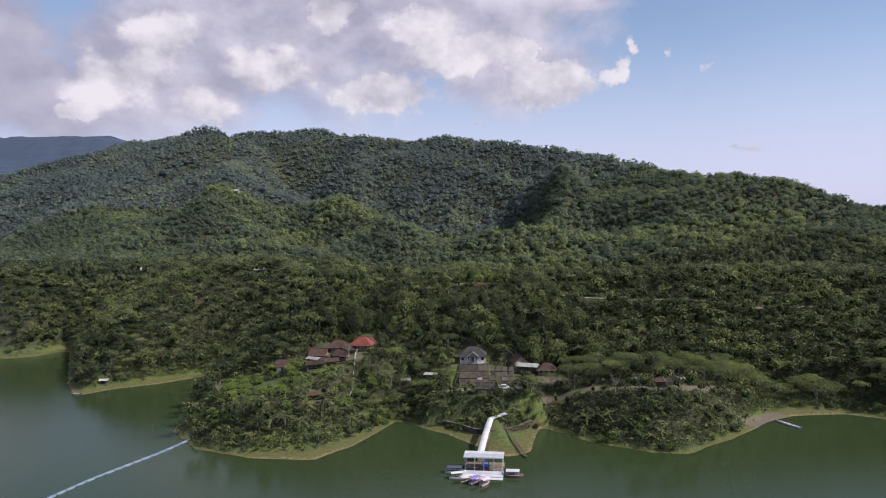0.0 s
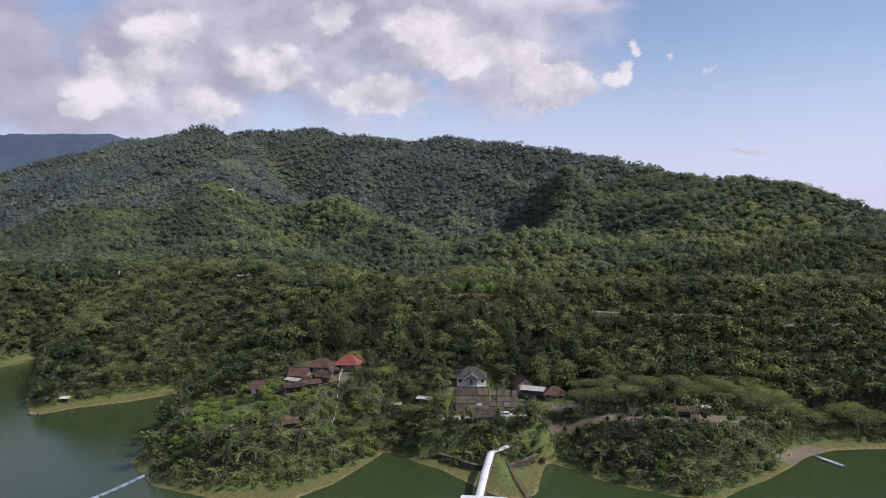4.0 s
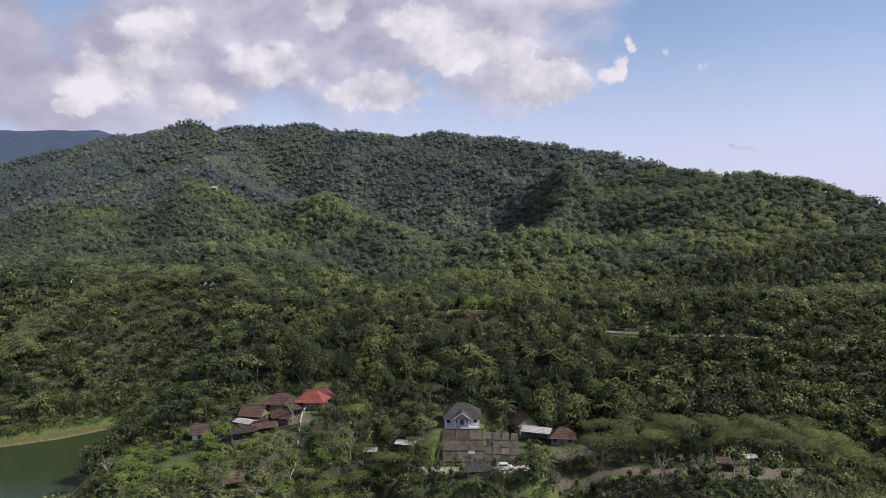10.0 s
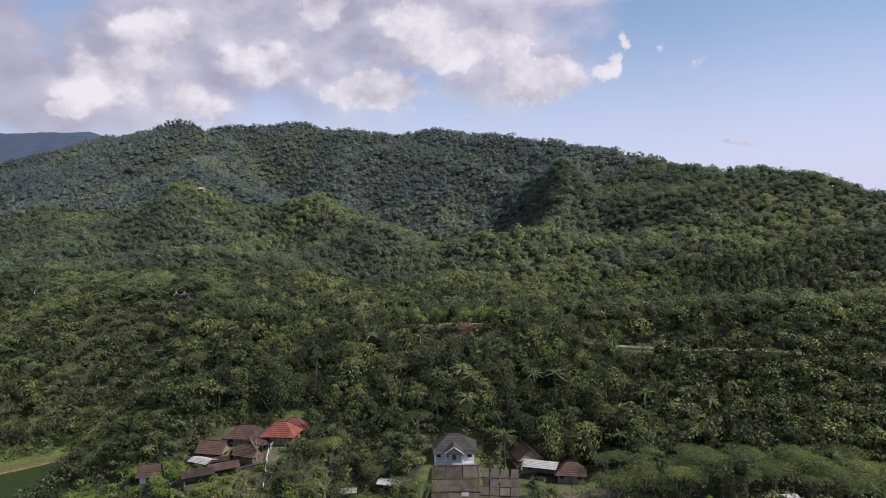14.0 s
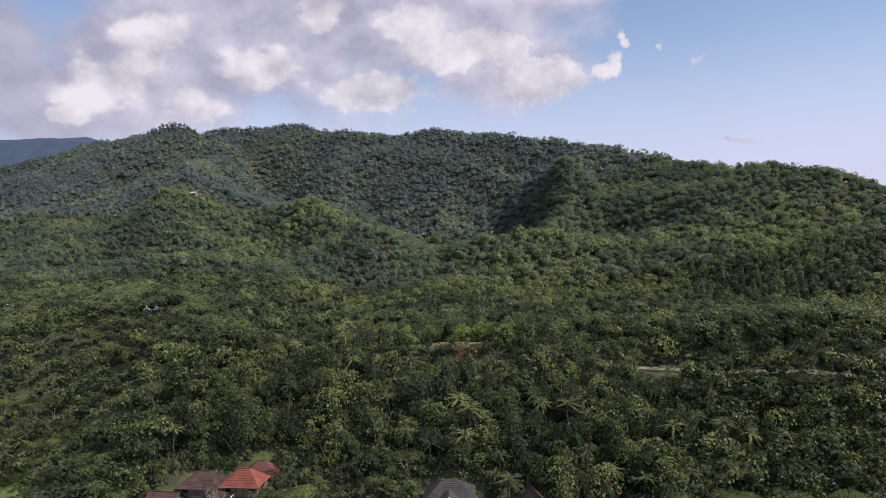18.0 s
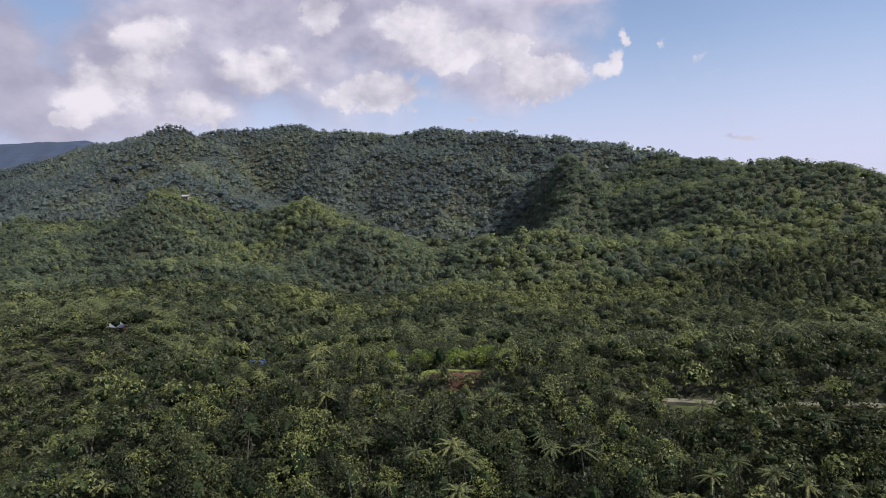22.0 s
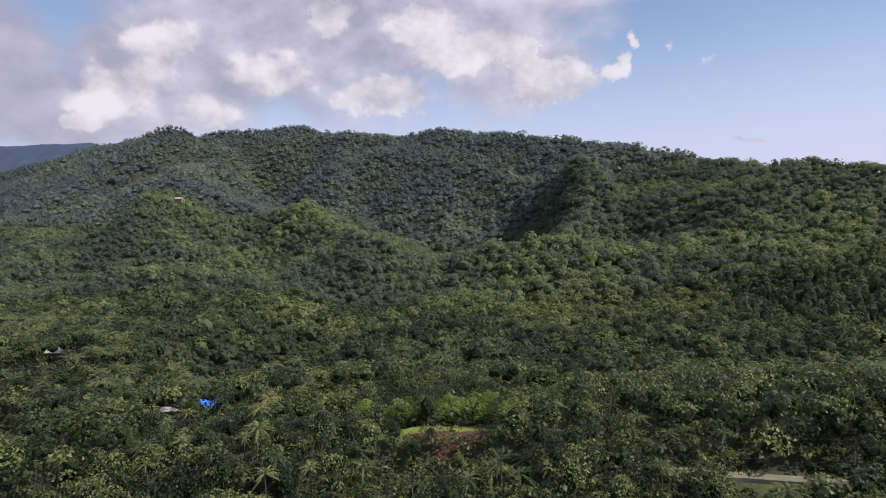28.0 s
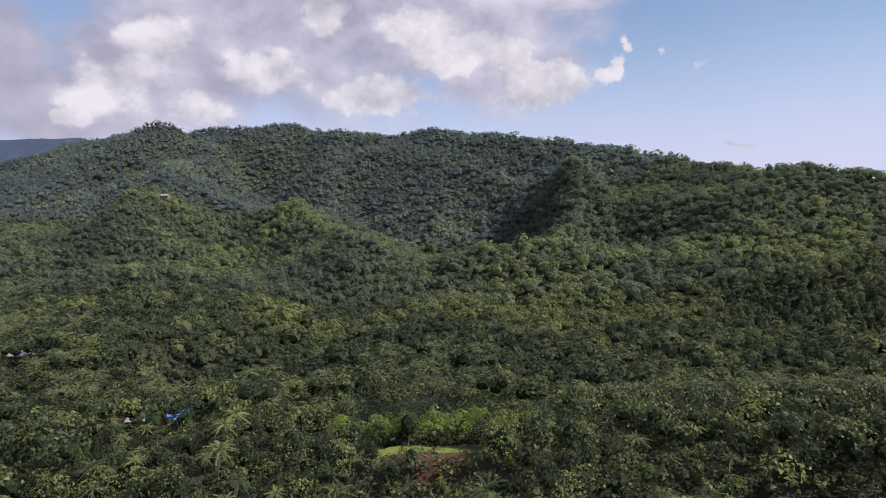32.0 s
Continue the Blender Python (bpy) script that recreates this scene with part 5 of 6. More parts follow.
    house(-57, 379.5, level(-57, 379.5), 20, 5, 4, 2.8, 1.6, BROWN_TILE, PLASTER, "small house hidden among palms", False, 2)
    shed(-63.5, 376, level(-63.5, 376), 8, 5, 3.2, 4.2, 0.6, TIN, "raised shed with a white tin roof")
    shed(-53.6, 374, level(-53.6, 374), -30, 3.2, 2.2, 4.6, 0.6, TIN, "raised shed with a grey-white tin roof")
    house(-76, 395.5, level(-76, 395.5), -25, 5.5, 4.4, 3.6, 1.6, RED_TILE, PLASTER, "small red-roofed house among the palms", False, 2)
    house(-118, 416, level(-118, 416), -8, 6, 4.4, 4.4, 1.2, WHITE_METAL, WOOD, "tall shed house with a white tin roof among trees", False, 3)
    house(-342, 1046, level(-342, 1046) + 1.5, -10, 13, 7, 4.6, 1.6, TIN, PLASTER, "lone white-roofed house high on the hillside", False, 3)
    house(-205, 455, level(-205, 455) - 1.2, 10, 9, 6, 6.0, 1.8, TIN, PLASTER, "white tin-roofed house deep in the trees", False, 3)
    # tarpaulin slung between posts
    tarp = root_at("tarpaulin", -49.8, 368.6, level(-49.8, 368.6) + 0.6, 20, "bright blue tarpaulin slung over poles", "tarpaulin")
    n = 9
    gx, gy = np.meshgrid(np.linspace(-2.9, 2.9, n), np.linspace(-2.2, 2.2, n))
    gz = 4.6 + 0.22 * gy + 0.5 * np.cos(gx * 1.4) * np.cos(gy * 1.2) + 0.25 * np.sin(gx * 3 + gy * 2)
    v = np.stack([gx, gy, gz], -1).reshape(-1, 3)
    i = (np.arange(n - 1)[:, None] * n + np.arange(n - 1)).ravel()
    f = np.stack([i, i + 1, i + n + 1, i + n], 1)
    add("sheet", (np.concatenate([v, v - (0, 0, 0.03)]), np.concatenate([f, f[:, ::-1] + len(v)])), BLUE_PLASTIC, tarp)
    for px in (-2.3, 2.3):
        for py in (-1.7, 1.7):
            add("pole", tube([(px, py, -1.1), (px, py, 4.4 + 0.22 * py)], [0.05, 0.05], 5), WOOD, tarp)


STONE_ROOF = worn("dark_asphalt_roofing", (0.035, 0.032, 0.03), (0.09, 0.08, 0.075), 0.9)


def ribbon(name, line, half, lift, thick, mat, label, category, kind=""):
    """A paved strip that follows the ground."""
    pts = []
    for a, b in zip(line[:-1], line[1:]):
        a, b = np.array(a, float), np.array(b, float)
        n = max(2, int(np.hypot(*(b - a)) / 2.5))
        pts += [a + (b - a) * k / n for k in range(n)]
    pts = np.array(pts + [np.array(line[-1], float)])
    t = np.gradient(pts, axis=0)
    t /= np.linalg.norm(t, axis=1)[:, None]
    side = np.stack([-t[:, 1], t[:, 0]], 1)
    rows = []
    for off, drop in ((-half, thick), (-half, 0), (half, 0), (half, thick)):
        p = pts + side * off
        rows.append(np.column_stack([p, np.maximum(height(pts[:, 0], pts[:, 1]), height(p[:, 0], p[:, 1])) + lift - drop]))
    v = np.stack(rows, 1).reshape(-1, 3)
    n = len(pts)
    f = [[i * 4 + k, (i + 1) * 4 + k, (i + 1) * 4 + k + 1, i * 4 + k + 1] for i in range(n - 1) for k in range(3)]
    return tagged(link_mesh(name, v, np.array(f), mat), label, category, kind=kind)


def wall_along(name, line, tall, thick, base, mat, label):
    root = tagged(new(name), label, "wall")
    for _ in range(2):  # round the corners off
        soft = [line[0]]
        for a, b in zip(line[:-1], line[1:]):
            soft += [(0.75 * a[0] + 0.25 * b[0], 0.75 * a[1] + 0.25 * b[1]), (0.25 * a[0] + 0.75 * b[0], 0.25 * a[1] + 0.75 * b[1])]
        line = soft + [line[-1]]
    for a, b in zip(line[:-1], line[1:]):
        a, b = np.array(a, float), np.array(b, float)
        t = (b - a) / np.hypot(*(b - a))
        s = np.array([-t[1], t[0]]) * thick / 2
        za, zb = (level(*a), level(*b)) if base is None else (base, base)
        v = np.array([(*(a - s), za - 1.2), (*(b - s), zb - 1.2), (*(b + s), zb - 1.2), (*(a + s), za - 1.2), (*(a - s), za + tall), (*(b - s), zb + tall), (*(b + s), zb + tall), (*(a + s), za + tall)])
        add("section", (v, slab(0, 1, 0, 1, 0, 1)[1]), mat, root)
        c = np.array([(*(a - s * 1.4), za + tall), (*(b - s * 1.4), zb + tall), (*(b + s * 1.4), zb + tall), (*(a + s * 1.4), za + tall)])
        add("coping", (np.concatenate([c, c + (0, 0, 0.15)]), slab(0, 1, 0, 1, 0, 1)[1]), PALE_STONE, root)
    return root


def boat(x, y, turn, long_, wide, hull, roof, label, name="tour_boat"):
    root = root_at(name, x, y, 0, turn, label, "boat", "boats moored at the raft" if roof else "")
    n, sides = 9, 7
    rings = []
    for i in range(n):
        s = i / (n - 1)
        w = wide / 2 * (math.sin(math.pi * min(1, 0.12 + 0.95 * s)) ** 0.5 if s > 0.5 else 0.62 + 0.38 * math.sin(math.pi * s))
        rise = 0.55 + 0.35 * max(0, s - 0.6) ** 1.2
        for k in range(sides):
            a = math.pi * k / (sides - 1)
            rings.append((long_ * (s - 0.5), -math.cos(a) * w, rise - (rise + 0.22) * math.sin(a) ** 0.7))
    v = np.array(rings)
    f = [[i * sides + k, i * sides + k + 1, (i + 1) * sides + k + 1, (i + 1) * sides + k] for i in range(n - 1) for k in range(sides - 1)]
    add("hull", (v, np.array(f)), hull, root)
    add("deck", slab(-long_ * 0.46, long_ * 0.34, -wide * 0.36, wide * 0.36, 0.2 if roof else 0.40, 0.28 if roof else 0.47), WOOD if roof else WHITE_METAL, root)
    add("gunwale", [tube([tuple(v[i * sides]) for i in range(n)], [0.06] * n, 5), tube([tuple(v[i * sides + sides - 1]) for i in range(n)], [0.06] * n, 5)], WHITE_METAL if roof else hull, root)
    for k in range(4 if roof else 3):
        bx = -long_ * 0.34 + k * long_ * 0.19
        add("bench", slab(bx, bx + 0.3, -wide * 0.38, wide * 0.38, 0.5, 0.58), WOOD, root)
    if roof:
        for px in (-long_ * 0.36, long_ * 0.24):
            for py in (-wide * 0.38, wide * 0.38):
                add("post", tube([(px, py, 0.4), (px, py, 1.75)], [0.035, 0.035], 5), WHITE_METAL, root)
        m = 7
        gx, gy = np.meshgrid(np.linspace(-long_ * 0.42, long_ * 0.30, 3), np.linspace(-wide * 0.52, wide * 0.52, m))
        gz = 1.95 - 0.22 * (gy / (wide * 0.52)) ** 2
        cv = np.stack([gx, gy, gz], -1).reshape(-1, 3)
        i = (np.arange(m - 1)[:, None] * 3 + np.arange(2)).ravel()
        cf = np.stack([i, i + 1, i + 4, i + 3], 1)
        add("canopy", (np.concatenate([cv, cv - (0, 0, 0.06)]), np.concatenate([cf, cf[:, ::-1] + len(cv)])), roof, root)
    else:
        add("outboard_motor", [slab(-long_ / 2 - 0.35, -long_ / 2 + 0.05, -0.22, 0.22, 0.5, 1.05), slab(-long_ / 2 - 0.2, -long_ / 2 - 0.08, -0.06, 0.06, -0.3, 0.5)], NAVY, root)
    return root


def jetty():
    raft = root_at("jetty_raft", 12.2, 197.0, 0, -6, "floating jetty with a white-roofed waiting shelter", "jetty")
    for k in range(8):
        add("float_drum", tube([(-5.6, -4.6 + k * 1.5, 0.05), (5.6, -4.6 + k * 1.5, 0.05)], [0.36, 0.36], 10), BLUE_PLASTIC, raft)
    for k in range(24):
        add("plank", slab(-5.9, 5.9, -5.0 + k * 0.5, -4.54 + k * 0.5, 0.42, 0.54), WHITE_METAL if k < 9 else WOOD, raft)
    add("fascia", [slab(-5.95, 5.95, -5.1, -5.0, 0.05, 0.6)], WHITE_METAL, raft)
    add("landing_step", slab(-5.9, 5.9, -6.4, -5.1, 0.1, 0.3), WHITE_METAL, raft)
    for px in (-5.5, -2.75, 0, 2.75, 5.5):
        for py in (-0.4, 4.0):
            add("post", tube([(px, py, 0.5), (px, py, 4.75)], [0.09, 0.09], 6), WHITE_METAL, raft)
    slopes(raft, WHITE_METAL, [((-5.9, -0.9, 4.65), (5.9, -0.9, 4.65), (5.9, 1.7, 4.95), (-5.9, 1.7, 4.95)), ((5.9, 4.3, 4.65), (-5.9, 4.3, 4.65), (-5.9, 1.7, 4.95), (5.9, 1.7, 4.95))], 6, "shelter_roof")
    add("roof_fascia", slab(-5.95, 5.95, -1.02, -0.9, 4.4, 4.72), WHITE_METAL, raft)
    add("rail", [slab(-5.6, -1.9, -0.45, -0.38, 1.4, 1.5), slab(2.9, 5.6, -0.45, -0.38, 1.4, 1.5), slab(2.9, 5.6, -0.45, -0.38, 0.9, 0.98)] + [slab(2.9 + k * 0.45, 2.96 + k * 0.45, -0.45, -0.38, 0.5, 1.45) for k in range(7)], WHITE_METAL, raft)
    add("information_board", [slab(-0.6, 1.5, 0.9, 1.0, 1.3, 2.9), slab(-0.3, -0.22, 0.92, 1.0, 0.5, 1.3), slab(1.1, 1.18, 0.92, 1.0, 0.5, 1.3)], BLUE_PLASTIC, raft, "blue information board")
    add("notice", slab(-0.3, 1.1, 0.87, 0.9, 2.1, 2.7), WHITE_METAL, raft, "white notice on the board")
    for px in (-4.6, -3.2, 3.6):
        add("bench", [slab(px - 0.6, px + 0.6, 1.6, 2.2, 0.9, 1.0), slab(px - 0.55, px - 0.45, 1.7, 2.1, 0.5, 0.9), slab(px + 0.45, px + 0.55, 1.7, 2.1, 0.5, 0.9)], WOOD, raft)
    walk_ = tagged(new("covered_walkway"), "covered gangway with a white arched roof from shore to raft", "gangway")
    line = [np.array(p, float) for p in ((11.3, 203.5), (13.2, 218.5), (15.4, 233.0), (20.2, 237.0))]
    z = [3.9, 4.8, 5.7, 6.2]
    for a, b, za, zb in zip(line[:-1], line[1:], z[:-1], z[1:]):
        t = (b - a) / np.hypot(*(b - a))
        s = np.array([-t[1], t[0]])
        m, rows = 9, []
        for k in range(m):
            q = k / (m - 1) * 2 - 1
            rows.append([(*(a - t * 0.55 + s * q * 1.05), za - 0.4 * q * q), (*(b + t * 0.55 + s * q * 1.05), zb - 0.4 * q * q)])
        v = np.array(rows).reshape(-1, 3)
        f = np.array([[k * 2, k * 2 + 1, k * 2 + 3, k * 2 + 2] for k in range(m - 1)])
        add("roof", (np.concatenate([v, v - (0, 0, 0.08)]), np.concatenate([f, f[:, ::-1] + len(v)])), WHITE_METAL, walk_)
        c = np.array([(*(a - s * 0.88), za - 3.2), (*(b - s * 0.88), zb - 3.2), (*(b + s * 0.88), zb - 3.2), (*(a + s * 0.88), za - 3.2)])
        add("deck", (np.concatenate([c - (0, 0, 0.14), c]), slab(0, 1, 0, 1, 0, 1)[1]), WOOD, walk_)
        n = max(2, int(np.hypot(*(b - a)) / 2.4))
        for k in range(n + 1):
            p, zz = a + (b - a) * k / n, za + (zb - za) * k / n
            for q in (-0.9, 0.9):
                add("post", tube([(*(p + s * q), -0.8), (*(p + s * q), zz - 0.4)], [0.06, 0.06], 5), WOOD, walk_)
        for q in (-0.9, 0.9):
            add("handrail", tube([(*(a + s * q), za - 2.2), (*(b + s * q), zb - 2.2)], [0.05, 0.05], 5), WOOD, walk_)
    boat(3.9, 196.6, 4, 6.2, 2.3, WHITE_METAL, NAVY, "tour boat with a dark blue flat canopy, moored at the raft")
    boat(4.6, 192.2, 14, 5.0, 1.6, WHITE_METAL, WHITE_METAL, "white tour boat with a white canopy, moored at the raft")
    boat(7.0, 189.6, 38, 4.6, 1.6, PLASTER, TIN, "grey-white tour boat moored at the raft")
    boat(9.6, 188.6, 48, 4.6, 1.6, PURPLE, PURPLE, "purple tour boat with a lilac canopy, moored at the raft")
    boat(12.3, 187.6, 55, 4.6, 1.7, PINK, PINK, "pale pink tour boat, moored at the raft")
    boat(20.8, 193.6, -6, 5.4, 2.2, MAROON, WHITE_METAL, "maroon tour boat with a white canopy, moored at the raft")
    boat(120.4, 241.6, 117, 10.0, 1.6, WHITE_METAL, None, "long white wooden boat beached at the waterline", "long_boat")
    boat(-162.6, 289.2, 160, 6.0, 1.6, PLASTER, None, "small pale fishing boat at the point", "fishing_boat")
    shed(-157, 302.5, level(-157, 302.5), 10, 3.2, 2.4, 2.0, 0.5, TIN, "small white-roofed shelter on the beach")
    # dark bamboo ramp over the mud
    ramp_ = tagged(new("bamboo_ramp"), "dark bamboo ramp crossing the muddy shallows", "ramp")
    a, b = np.array((25.6, 208.6, 0.5)), np.array((20.2, 233.0, 3.0))
    for off in (-0.35, 0.0, 0.35):
        add("pole", tube([tuple(a + (off, 0, 0)), tuple((a + b) / 2 + (off, 0, 0.05)), tuple(b + (off, 0, 0))], [0.12, 0.12, 0.12], 5), WOOD, ramp_)
    for k in range(9):
        p = a + (b - a) * k / 8
        add("crosspiece", tube([tuple(p + (-0.7, 0, 0.12)), tuple(p + (0.7, 0, 0.12))], [0.07, 0.07], 5), WOOD, ramp_)
        add("stake", tube([(p[0], p[1], -0.8), (p[0], p[1], p[2] + 0.2)], [0.07, 0.07], 5), WOOD, ramp_)
    # boom of floats
    start, step = np.array((-86.8, 230.6)), np.array((-0.349, -0.937)) * 3.3
    first = root_at("boom_float", *start, 0, math.degrees(math.atan2(step[1], step[0])), "faded blue pontoon of the floating boom", "float", "floating boom")
    for off in (-0.32, 0.32):
        add("tube_float", tube([(-1.5, off, 0.1), (-1.3, off, 0.16), (1.3, off, 0.16), (1.5, off, 0.1)], [0.08, 0.24, 0.24, 0.08], 8), FLOAT_BLUE, first)
    add("deck_board", slab(-1.5, 1.5, -0.32, 0.32, 0.40, 0.46), FLOAT_BLUE, first)
    add("coupling", tube([(1.5, 0, 0.3), (1.9, 0, 0.3)], [0.07, 0.07], 5), NAVY, first)
    for k in range(1, 30):
        p = start + step * k + np.array((0.9, -0.34)) * math.sin(k * 0.35) * 0.8
        copy_thing(first, pose(*p, 0, 0, 0, math.degrees(math.atan2(step[1], step[0])) + 6 * math.cos(k * 0.35)))
    drum = root_at("plastic_drum", 110.6, 246.2, level(110.6, 246.2), 0, "yellow plastic drum on the bank", "drum")
    add("barrel", tube([(0, 0, 0), (0, 0, 0.12), (0, 0, 0.85), (0, 0, 0.95)], [0.30, 0.36, 0.36, 0.30], 12), YELLOW, drum)
    add("lid", tube([(0, 0, 0.95), (0, 0, 1.0)], [0.31, 0.02], 12), NAVY, drum)


village()
jetty()
wall_along("embankment_wall", [(-1.5, 240.5), (4.5, 236.4), (9.0, 231.2), (13.5, 229.0), (19.0, 229.2), (25.0, 233.6), (29.5, 239.5), (33.5, 246.5)], 2.2, 0.8, 0.3, STONE, "curved dark stone embankment wall behind the mud flat")
wall_along("low_wall", [(-56, 251.5), (-49, 256.4), (-42, 259.6), (-36, 260.5)], 0.6, 0.7, None, PALE_STONE, "low rubble wall along the village path")
wall_along("low_wall", [(46, 242.5), (58, 239.2), (72, 236.8), (88, 237.2), (98, 239.4)], 0.7, 0.5, None, PALE_STONE, "low pale stone wall along the bank terrace")
wall_along("low_wall", [(-112, 341.5), (-101, 339.5), (-90, 336)], 1.2, 0.5, None, CONCRETE, "low pale wall beside the track")
ribbon("road", [(40, 315), (52, 312.6), (64, 311.4), (76, 309.4), (94, 305.8), (112, 302.4), (135, 300), (170, 303)], 0.95, 0.45, 0.8, ROAD_TOP, "narrow pale concrete hill road", "road", "structure")
ribbon("pavement", [(-2, 251), (8, 250.6), (18, 250.2), (28, 252.5)], 2.2, 0.12, 0.5, CONCRETE, "pale concrete lane below the retaining wall", "lane", "structure")
ribbon("footpath", [(-75, 232), (-70, 240), (-63, 240.5), (-57, 237.5)], 0.6, 0.12, 0.4, PALE_STONE, "curving garden footpath edged with stone", "path", "structure")
# white fence that climbs to the village
fence = tagged(new("white_fence"), "white post-and-rail fence climbing the grassy slope", "fence")
line = [(-36.5, 250.5 + 1.5 * k) for k in range(13)]
for k, (fx, fy) in enumerate(line):
    fx += 0.10 * k
    add("post", tube([(fx, fy, level(fx, fy) - 0.4), (fx, fy, level(fx, fy) + 1.3)], [0.10, 0.10], 5), WHITE_METAL, fence)
    if k % 3 != 2 and k < 12:
        gx, gy = fx + 0.1, fy + 1.5
        add("rail", tube([(fx, fy, level(fx, fy) + 1.0), (gx, gy, level(gx, gy) + 1.0)], [0.09, 0.09], 5), WHITE_METAL, fence)
# bench of mown grass above a cut of red earth
bench = tagged(new("mown_terrace"), "mown grass terrace above a cut bank of bare red earth", "terrace")
gx, gy = np.meshgrid(np.linspace(2, 22.5, 27), np.linspace(316.8, 323.4, 12))
gz = np.maximum(43.85 - 0.5 * smooth(318.6, 317.4, gy), height(gx, gy) + 0.25) + 0.25 * rough_field(gx, gy, 6, 2, 91) - 1.6 * smooth(0.55, 1.25, np.abs((gx - 12.2) / 9.2) ** 3 + np.abs((gy - 320.2) / 2.9) ** 3 + 0.9 * rough_field(gx, gy, 5, 2, 92))
i = (np.arange(11)[:, None] * 27 + np.arange(26)).ravel()
add("turf", (np.stack([gx, gy + 0.8 * rough_field(gx, gy * 0, 7, 2, 95), gz], -1).reshape(-1, 3), np.stack([i, i + 1, i + 28, i + 27], 1)), GRASS, bench)
s, u = np.meshgrid(np.linspace(0, 1, 9), np.linspace(5, 20.5, 29), indexing="ij")
u = u + (12.5 - u) * 0.35 * s + 0.8 * rough_field(u, s * 9, 3, 2, 93)
cy = 318.2 - 5.2 * s + 0.8 * rough_field(u, s * 9, 4, 3, 97)
cz = height(u, cy) + 0.45 + 0.35 * rough_field(u, s * 9, 3, 2, 99) - 1.5 * smooth(0.4, 1.1, np.abs((u - 12.6 + 2 * s) / 7.5) ** 3 + s ** 4 + 1.1 * rough_field(u, cy, 4, 2, 94))
i = (np.arange(8)[:, None] * 29 + np.arange(28)).ravel()
add("cut_bank", (np.stack([u, cy, cz], -1).reshape(-1, 3), np.stack([i, i + 29, i + 30, i + 1], 1)), EARTH, bench, "bare red earth cut bank")
for bx, by in ((-38.5, 261.5), (-22, 261), (78.2, 242.6), (82.5, 243.6), (68, 240), (60, 241.5), (-84, 246)):
    plant("bare", bx, by, 1.1)
for bx, by, bs in ((28.6, 246.5, 1.05), (24.5, 243.0, 0.85), (18, 243.5, 0.7), (-88, 262, 0.8), (-83, 268, 0.8)):
    plant("dark", bx, by, bs)
for k in range(40):  # fresh growth on the slope under the village houses
    plant("bush", -58 + 36 * (k % 10) / 9 + float(rng.uniform(-1.2, 1.2)), 245 + 4.6 * (k // 10) + float(rng.uniform(-1, 1)), 0.8)
for bx, by, bs in ((0.5, 256.5, 0.75), (-3.5, 254, 0.8), (1, 250, 0.6), (-8, 257, 0.8), (-14, 259, 0.8), (-21, 262, 0.75), (20, 244, 0.45), (5, 244, 0.5), (40, 250, 0.6), (46, 252, 0.6)):
    plant("pale", bx, by, bs)
for bx, by in ((6, 240), (10, 238.5), (15, 241), (22, 239), (26, 241), (29, 244), (2, 242), (12, 242.5)):
    plant("banana", bx, by, 0.75)
for k in range(60):  # plantation rows behind the mown terrace
    plant("row", -3 + 37 * (k % 20) / 19 + float(rng.uniform(-0.7, 0.7)), 326.0 + 0.12 * (k % 20) + 3.4 * (k // 20) + float(rng.uniform(-0.6, 0.6)), 0.84)
for k in range(34):  # low growth at the feet of the rows
    plant("shrub", -4 + 39 * k / 33, 324.2 + float(rng.uniform(-0.5, 0.9)) + 0.1 * k / 2, 0.75)
for bx, by in ((20, 306), (23, 307.5), (26, 309.5), (28, 312), (17, 302.5), (22, 303), (30, 306), (-1, 308), (-3, 311), (27, 316), (30, 319), (25, 304)):
    plant("low_palm", bx, by, 1.1)
for k in range(26):  # young growth on the bank above the cove
    plant(("shrub", "banana", "pale", "shrub")[k % 4], -33 + 9 * (k % 7) / 6 + float(rng.uniform(-1, 1)), 247 + 3.6 * (k // 7) + float(rng.uniform(-1, 1)), (1.2, 0.7, 0.5, 0.9)[k % 4])
for k in range(22):  # on the mound between lane and embankment
    plant(("shrub", "banana", "shrub", "low_palm")[k % 4], 1 + 31 * (k % 11) / 10 + float(rng.uniform(-1, 1)), 238.5 + 3.8 * (k // 11) + float(rng.uniform(-1, 1)), (1.1, 0.7, 0.9, 0.7)[k % 4])


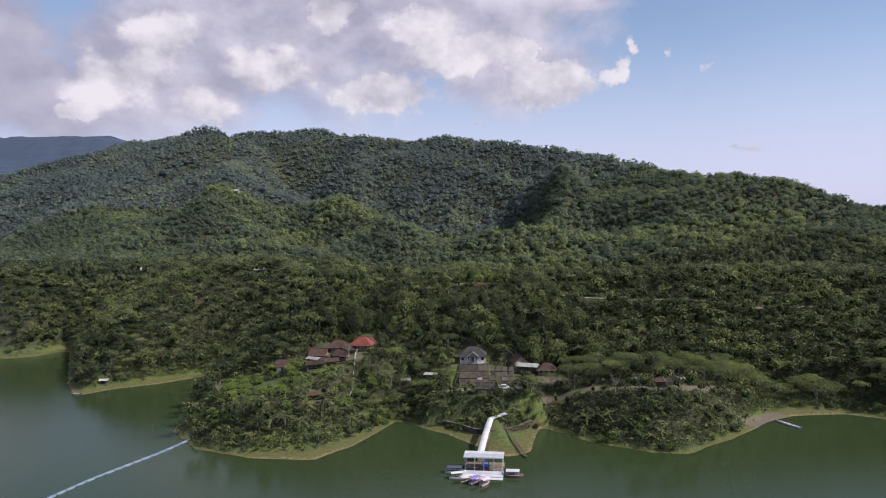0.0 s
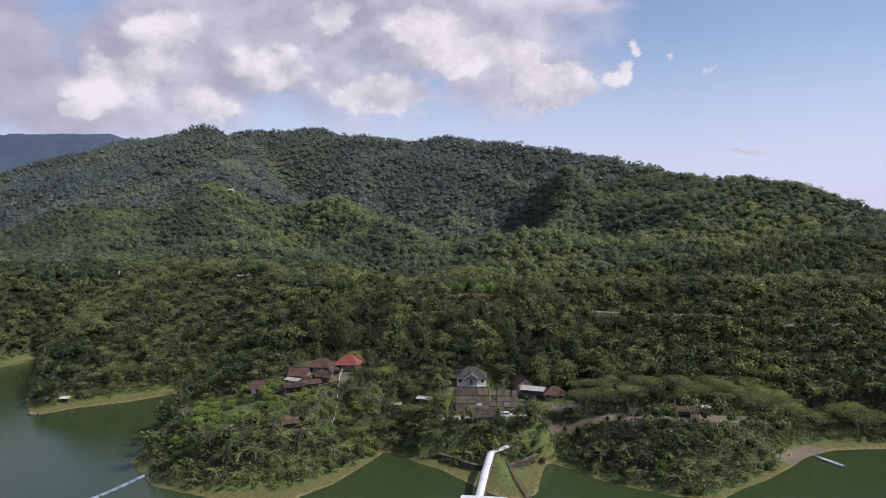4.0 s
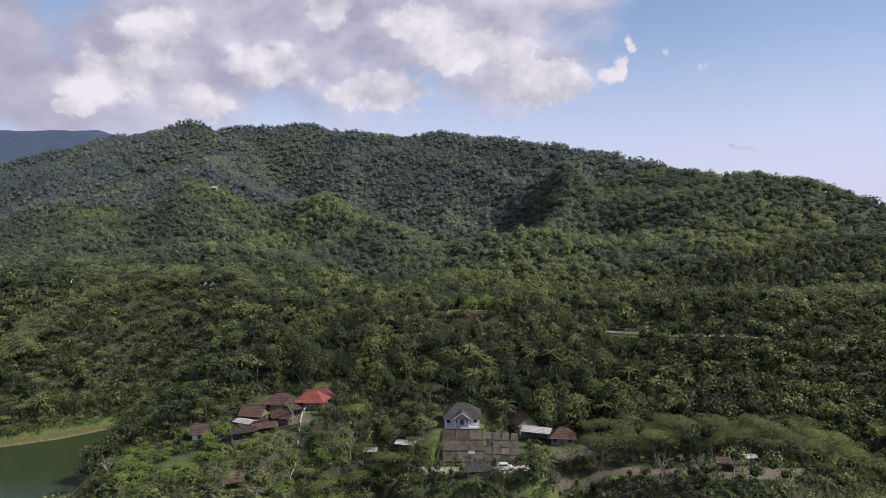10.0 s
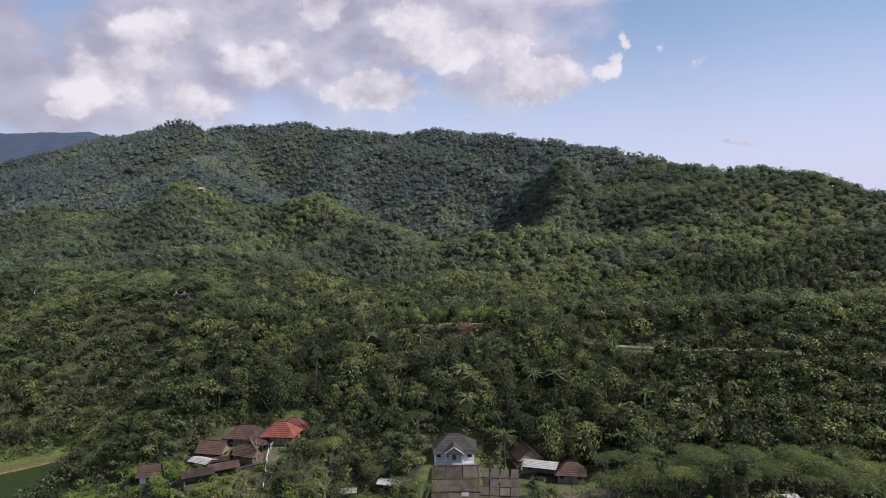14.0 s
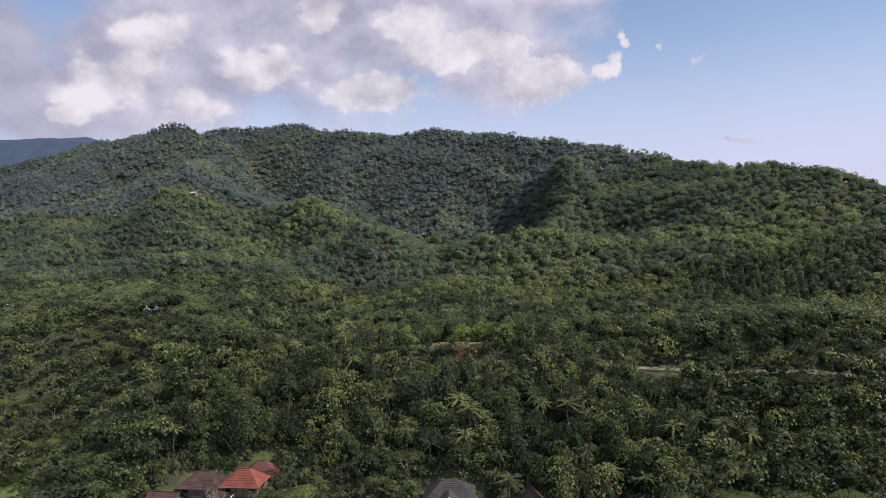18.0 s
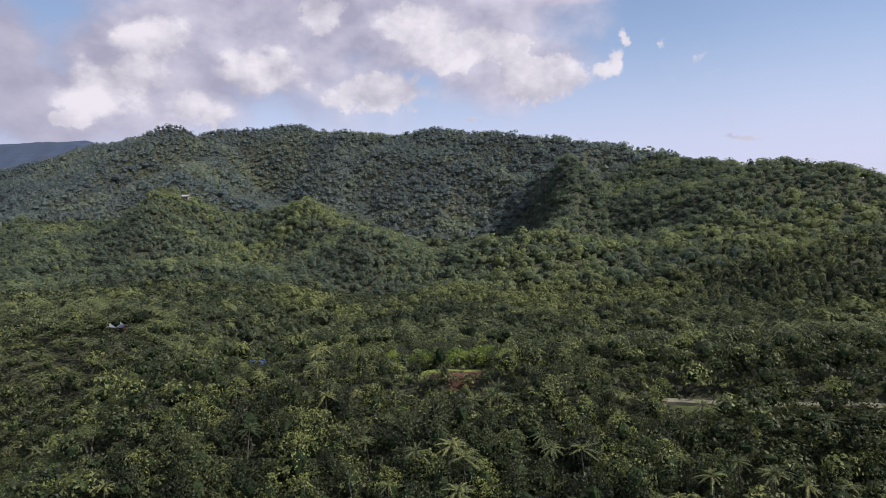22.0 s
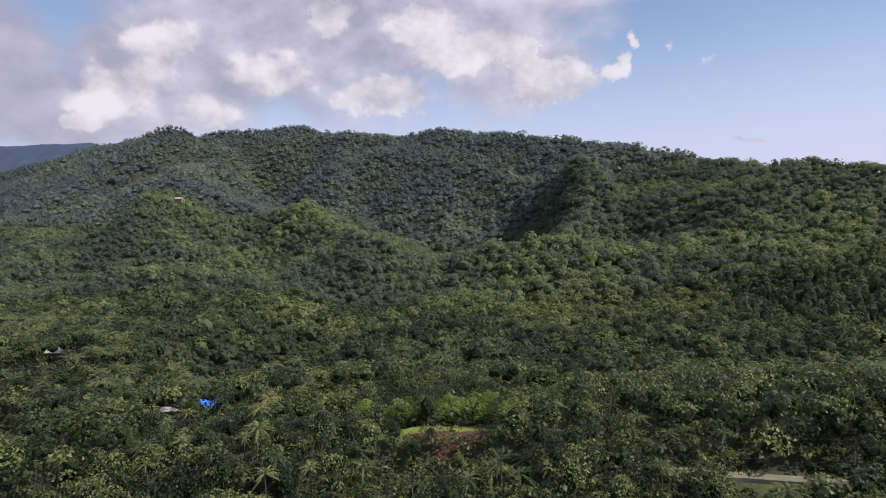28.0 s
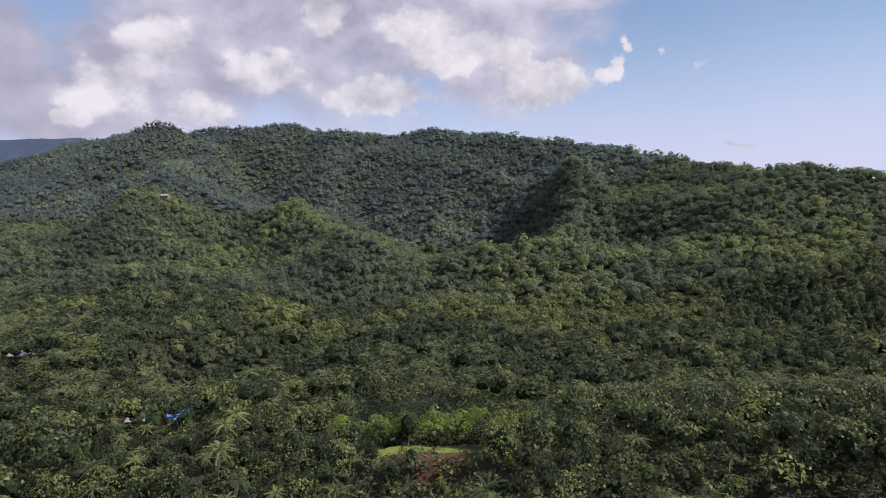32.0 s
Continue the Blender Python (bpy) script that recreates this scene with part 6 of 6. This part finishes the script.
def van(x, y, turn):
    root = root_at("van", x, y, level(x, y) + 0.12, turn, "small white van parked on the concrete lane", "van")
    side = [(-2.0, 0.35), (1.95, 0.35), (2.05, 0.95), (1.35, 1.15), (0.75, 1.80), (-1.95, 1.85), (-2.05, 1.1)]
    n = len(side)
    v = np.array([(px, sy * (0.80 if pz < 1.2 else 0.70), pz) for sy in (-1, 1) for px, pz in side])
    centre = np.array([(0, -0.8, 0.9), (0, 0.8, 0.9)])
    f = [[2 * n, (k + 1) % n, k] for k in range(n)] + [[2 * n + 1, n + k, n + (k + 1) % n] for k in range(n)]
    f += [t for k in range(n) for t in ([k, (k + 1) % n, n + (k + 1) % n], [k, n + (k + 1) % n, n + k])]
    body = add("body", (np.concatenate([v, centre]), np.array(f)), WHITE_METAL, root)
    add("windscreen", (np.array([(1.37, -0.66, 1.17), (1.37, 0.66, 1.17), (0.80, 0.62, 1.74), (0.80, -0.62, 1.74)]) + (0.03, 0, 0.02), np.array([[0, 1, 2, 3]])), DARK, body)
    for sy in (-1, 1):
        add("side_window", slab(-1.7, 0.6, sy * 0.77 - 0.02, sy * 0.77 + 0.02, 1.25, 1.65), DARK, body)
    for px in (-1.35, 1.3):
        for sy in (-1, 1):
            wheel = add("wheel", tube([(px, sy * 0.62, 0.3), (px, sy * 0.82, 0.3)], [0.31, 0.31], 12), NAVY, root)
            add("rim", tube([(px, sy * 0.80, 0.3), (px, sy * 0.84, 0.3)], [0.18, 0.16], 10), TIN, wheel)


van(21, 251.0, 8)

for bx, by, bs in ((-67, 287, 0.95), (-58, 276, 0.8), (-62, 281, 0.9), (-71, 293, 1.0), (-76, 285, 0.9), (-66, 275, 0.75), (-117, 346, 0.9), (-108, 350, 0.9), (-124, 350, 0.8),
                   (95, 254, 1.0), (103, 256, 1.1), (112, 263, 1.15), (120, 268, 1.15), (130, 272, 1.2), (139, 275, 1.2), (108, 270, 1.1), (124, 278, 1.1), (84, 257, 0.95), (74, 256, 0.9), (64, 254, 0.9), (-24, 259, 0.75), (-19, 256, 0.7), (-12, 258, 0.8), (-3, 257, 0.75), (-27, 254, 0.7), (-29, 259, 0.6)):
    plant("umbrella", bx, by, bs)
for k in range(34):  # along the verges of the hill road
    rx = 46 + 2.6 * (k % 17) * 1.6
    ry = float(np.interp(rx, [40, 52, 64, 76, 94, 112, 135], [315, 312.6, 311.4, 309.4, 305.8, 302.4, 300])) + (3.0 if k < 17 else -3.2) + float(rng.uniform(-0.3, 0.5))
    plant("shrub" if k % 3 or k > 16 else "pale", rx, ry, (0.55 if 54 < rx < 80 else 1.1) if k > 16 else 1.0 if k % 3 else 0.45)
for bx, by, bs in ((-48, 281.5, 0.7), (-44, 283, 0.7), (-40, 282, 0.65), (-38, 285, 0.75), (-53, 276, 0.6), (-29, 284, 0.7), (-57, 270, 0.5), (-50, 286, 0.75), (-27, 275, 0.6)):
    plant("broad" if bs > 0.66 else "pale", bx, by, bs)
for bx, by in ((-47, 279), (-43.5, 279.6), (-39.8, 279), (-37.5, 281.5), (-50.5, 277.5), (-54, 273), (-29.5, 281)):
    plant("pale", bx, by, 0.5)
for bx, by, turn, w in ((-47.5, 262.5, 20, 3.4), (-38.2, 265.2, -30, 3.0), (-54.5, 262.8, 8, 2.6), (-40.2, 268.6, 12, 3.2)):
    shed(bx, by, level(bx, by), turn, w, 2.4, 2.1, 0.6, BROWN_TILE, "little lean-to with a rusty brown roof")
for bx, by, bs in ((-33, 252, 0.7), (-28, 250, 0.65), (-22, 263, 0.75), (-14, 261, 0.75), (-8, 255, 0.75), (-1, 260, 0.75), (3, 257, 0.6), (-37, 253.5, 0.6), (-10.5, 266, 0.75), (-22, 268, 0.8),
                   (-63, 292, 0.95), (-57, 285, 0.85), (-69, 279, 0.85), (-78, 296, 1.0), (-84, 290, 0.9), (-72, 268, 0.75), (-86, 300, 1.0), (-95, 320, 0.9)):
    plant("umbrella", bx, by, bs)
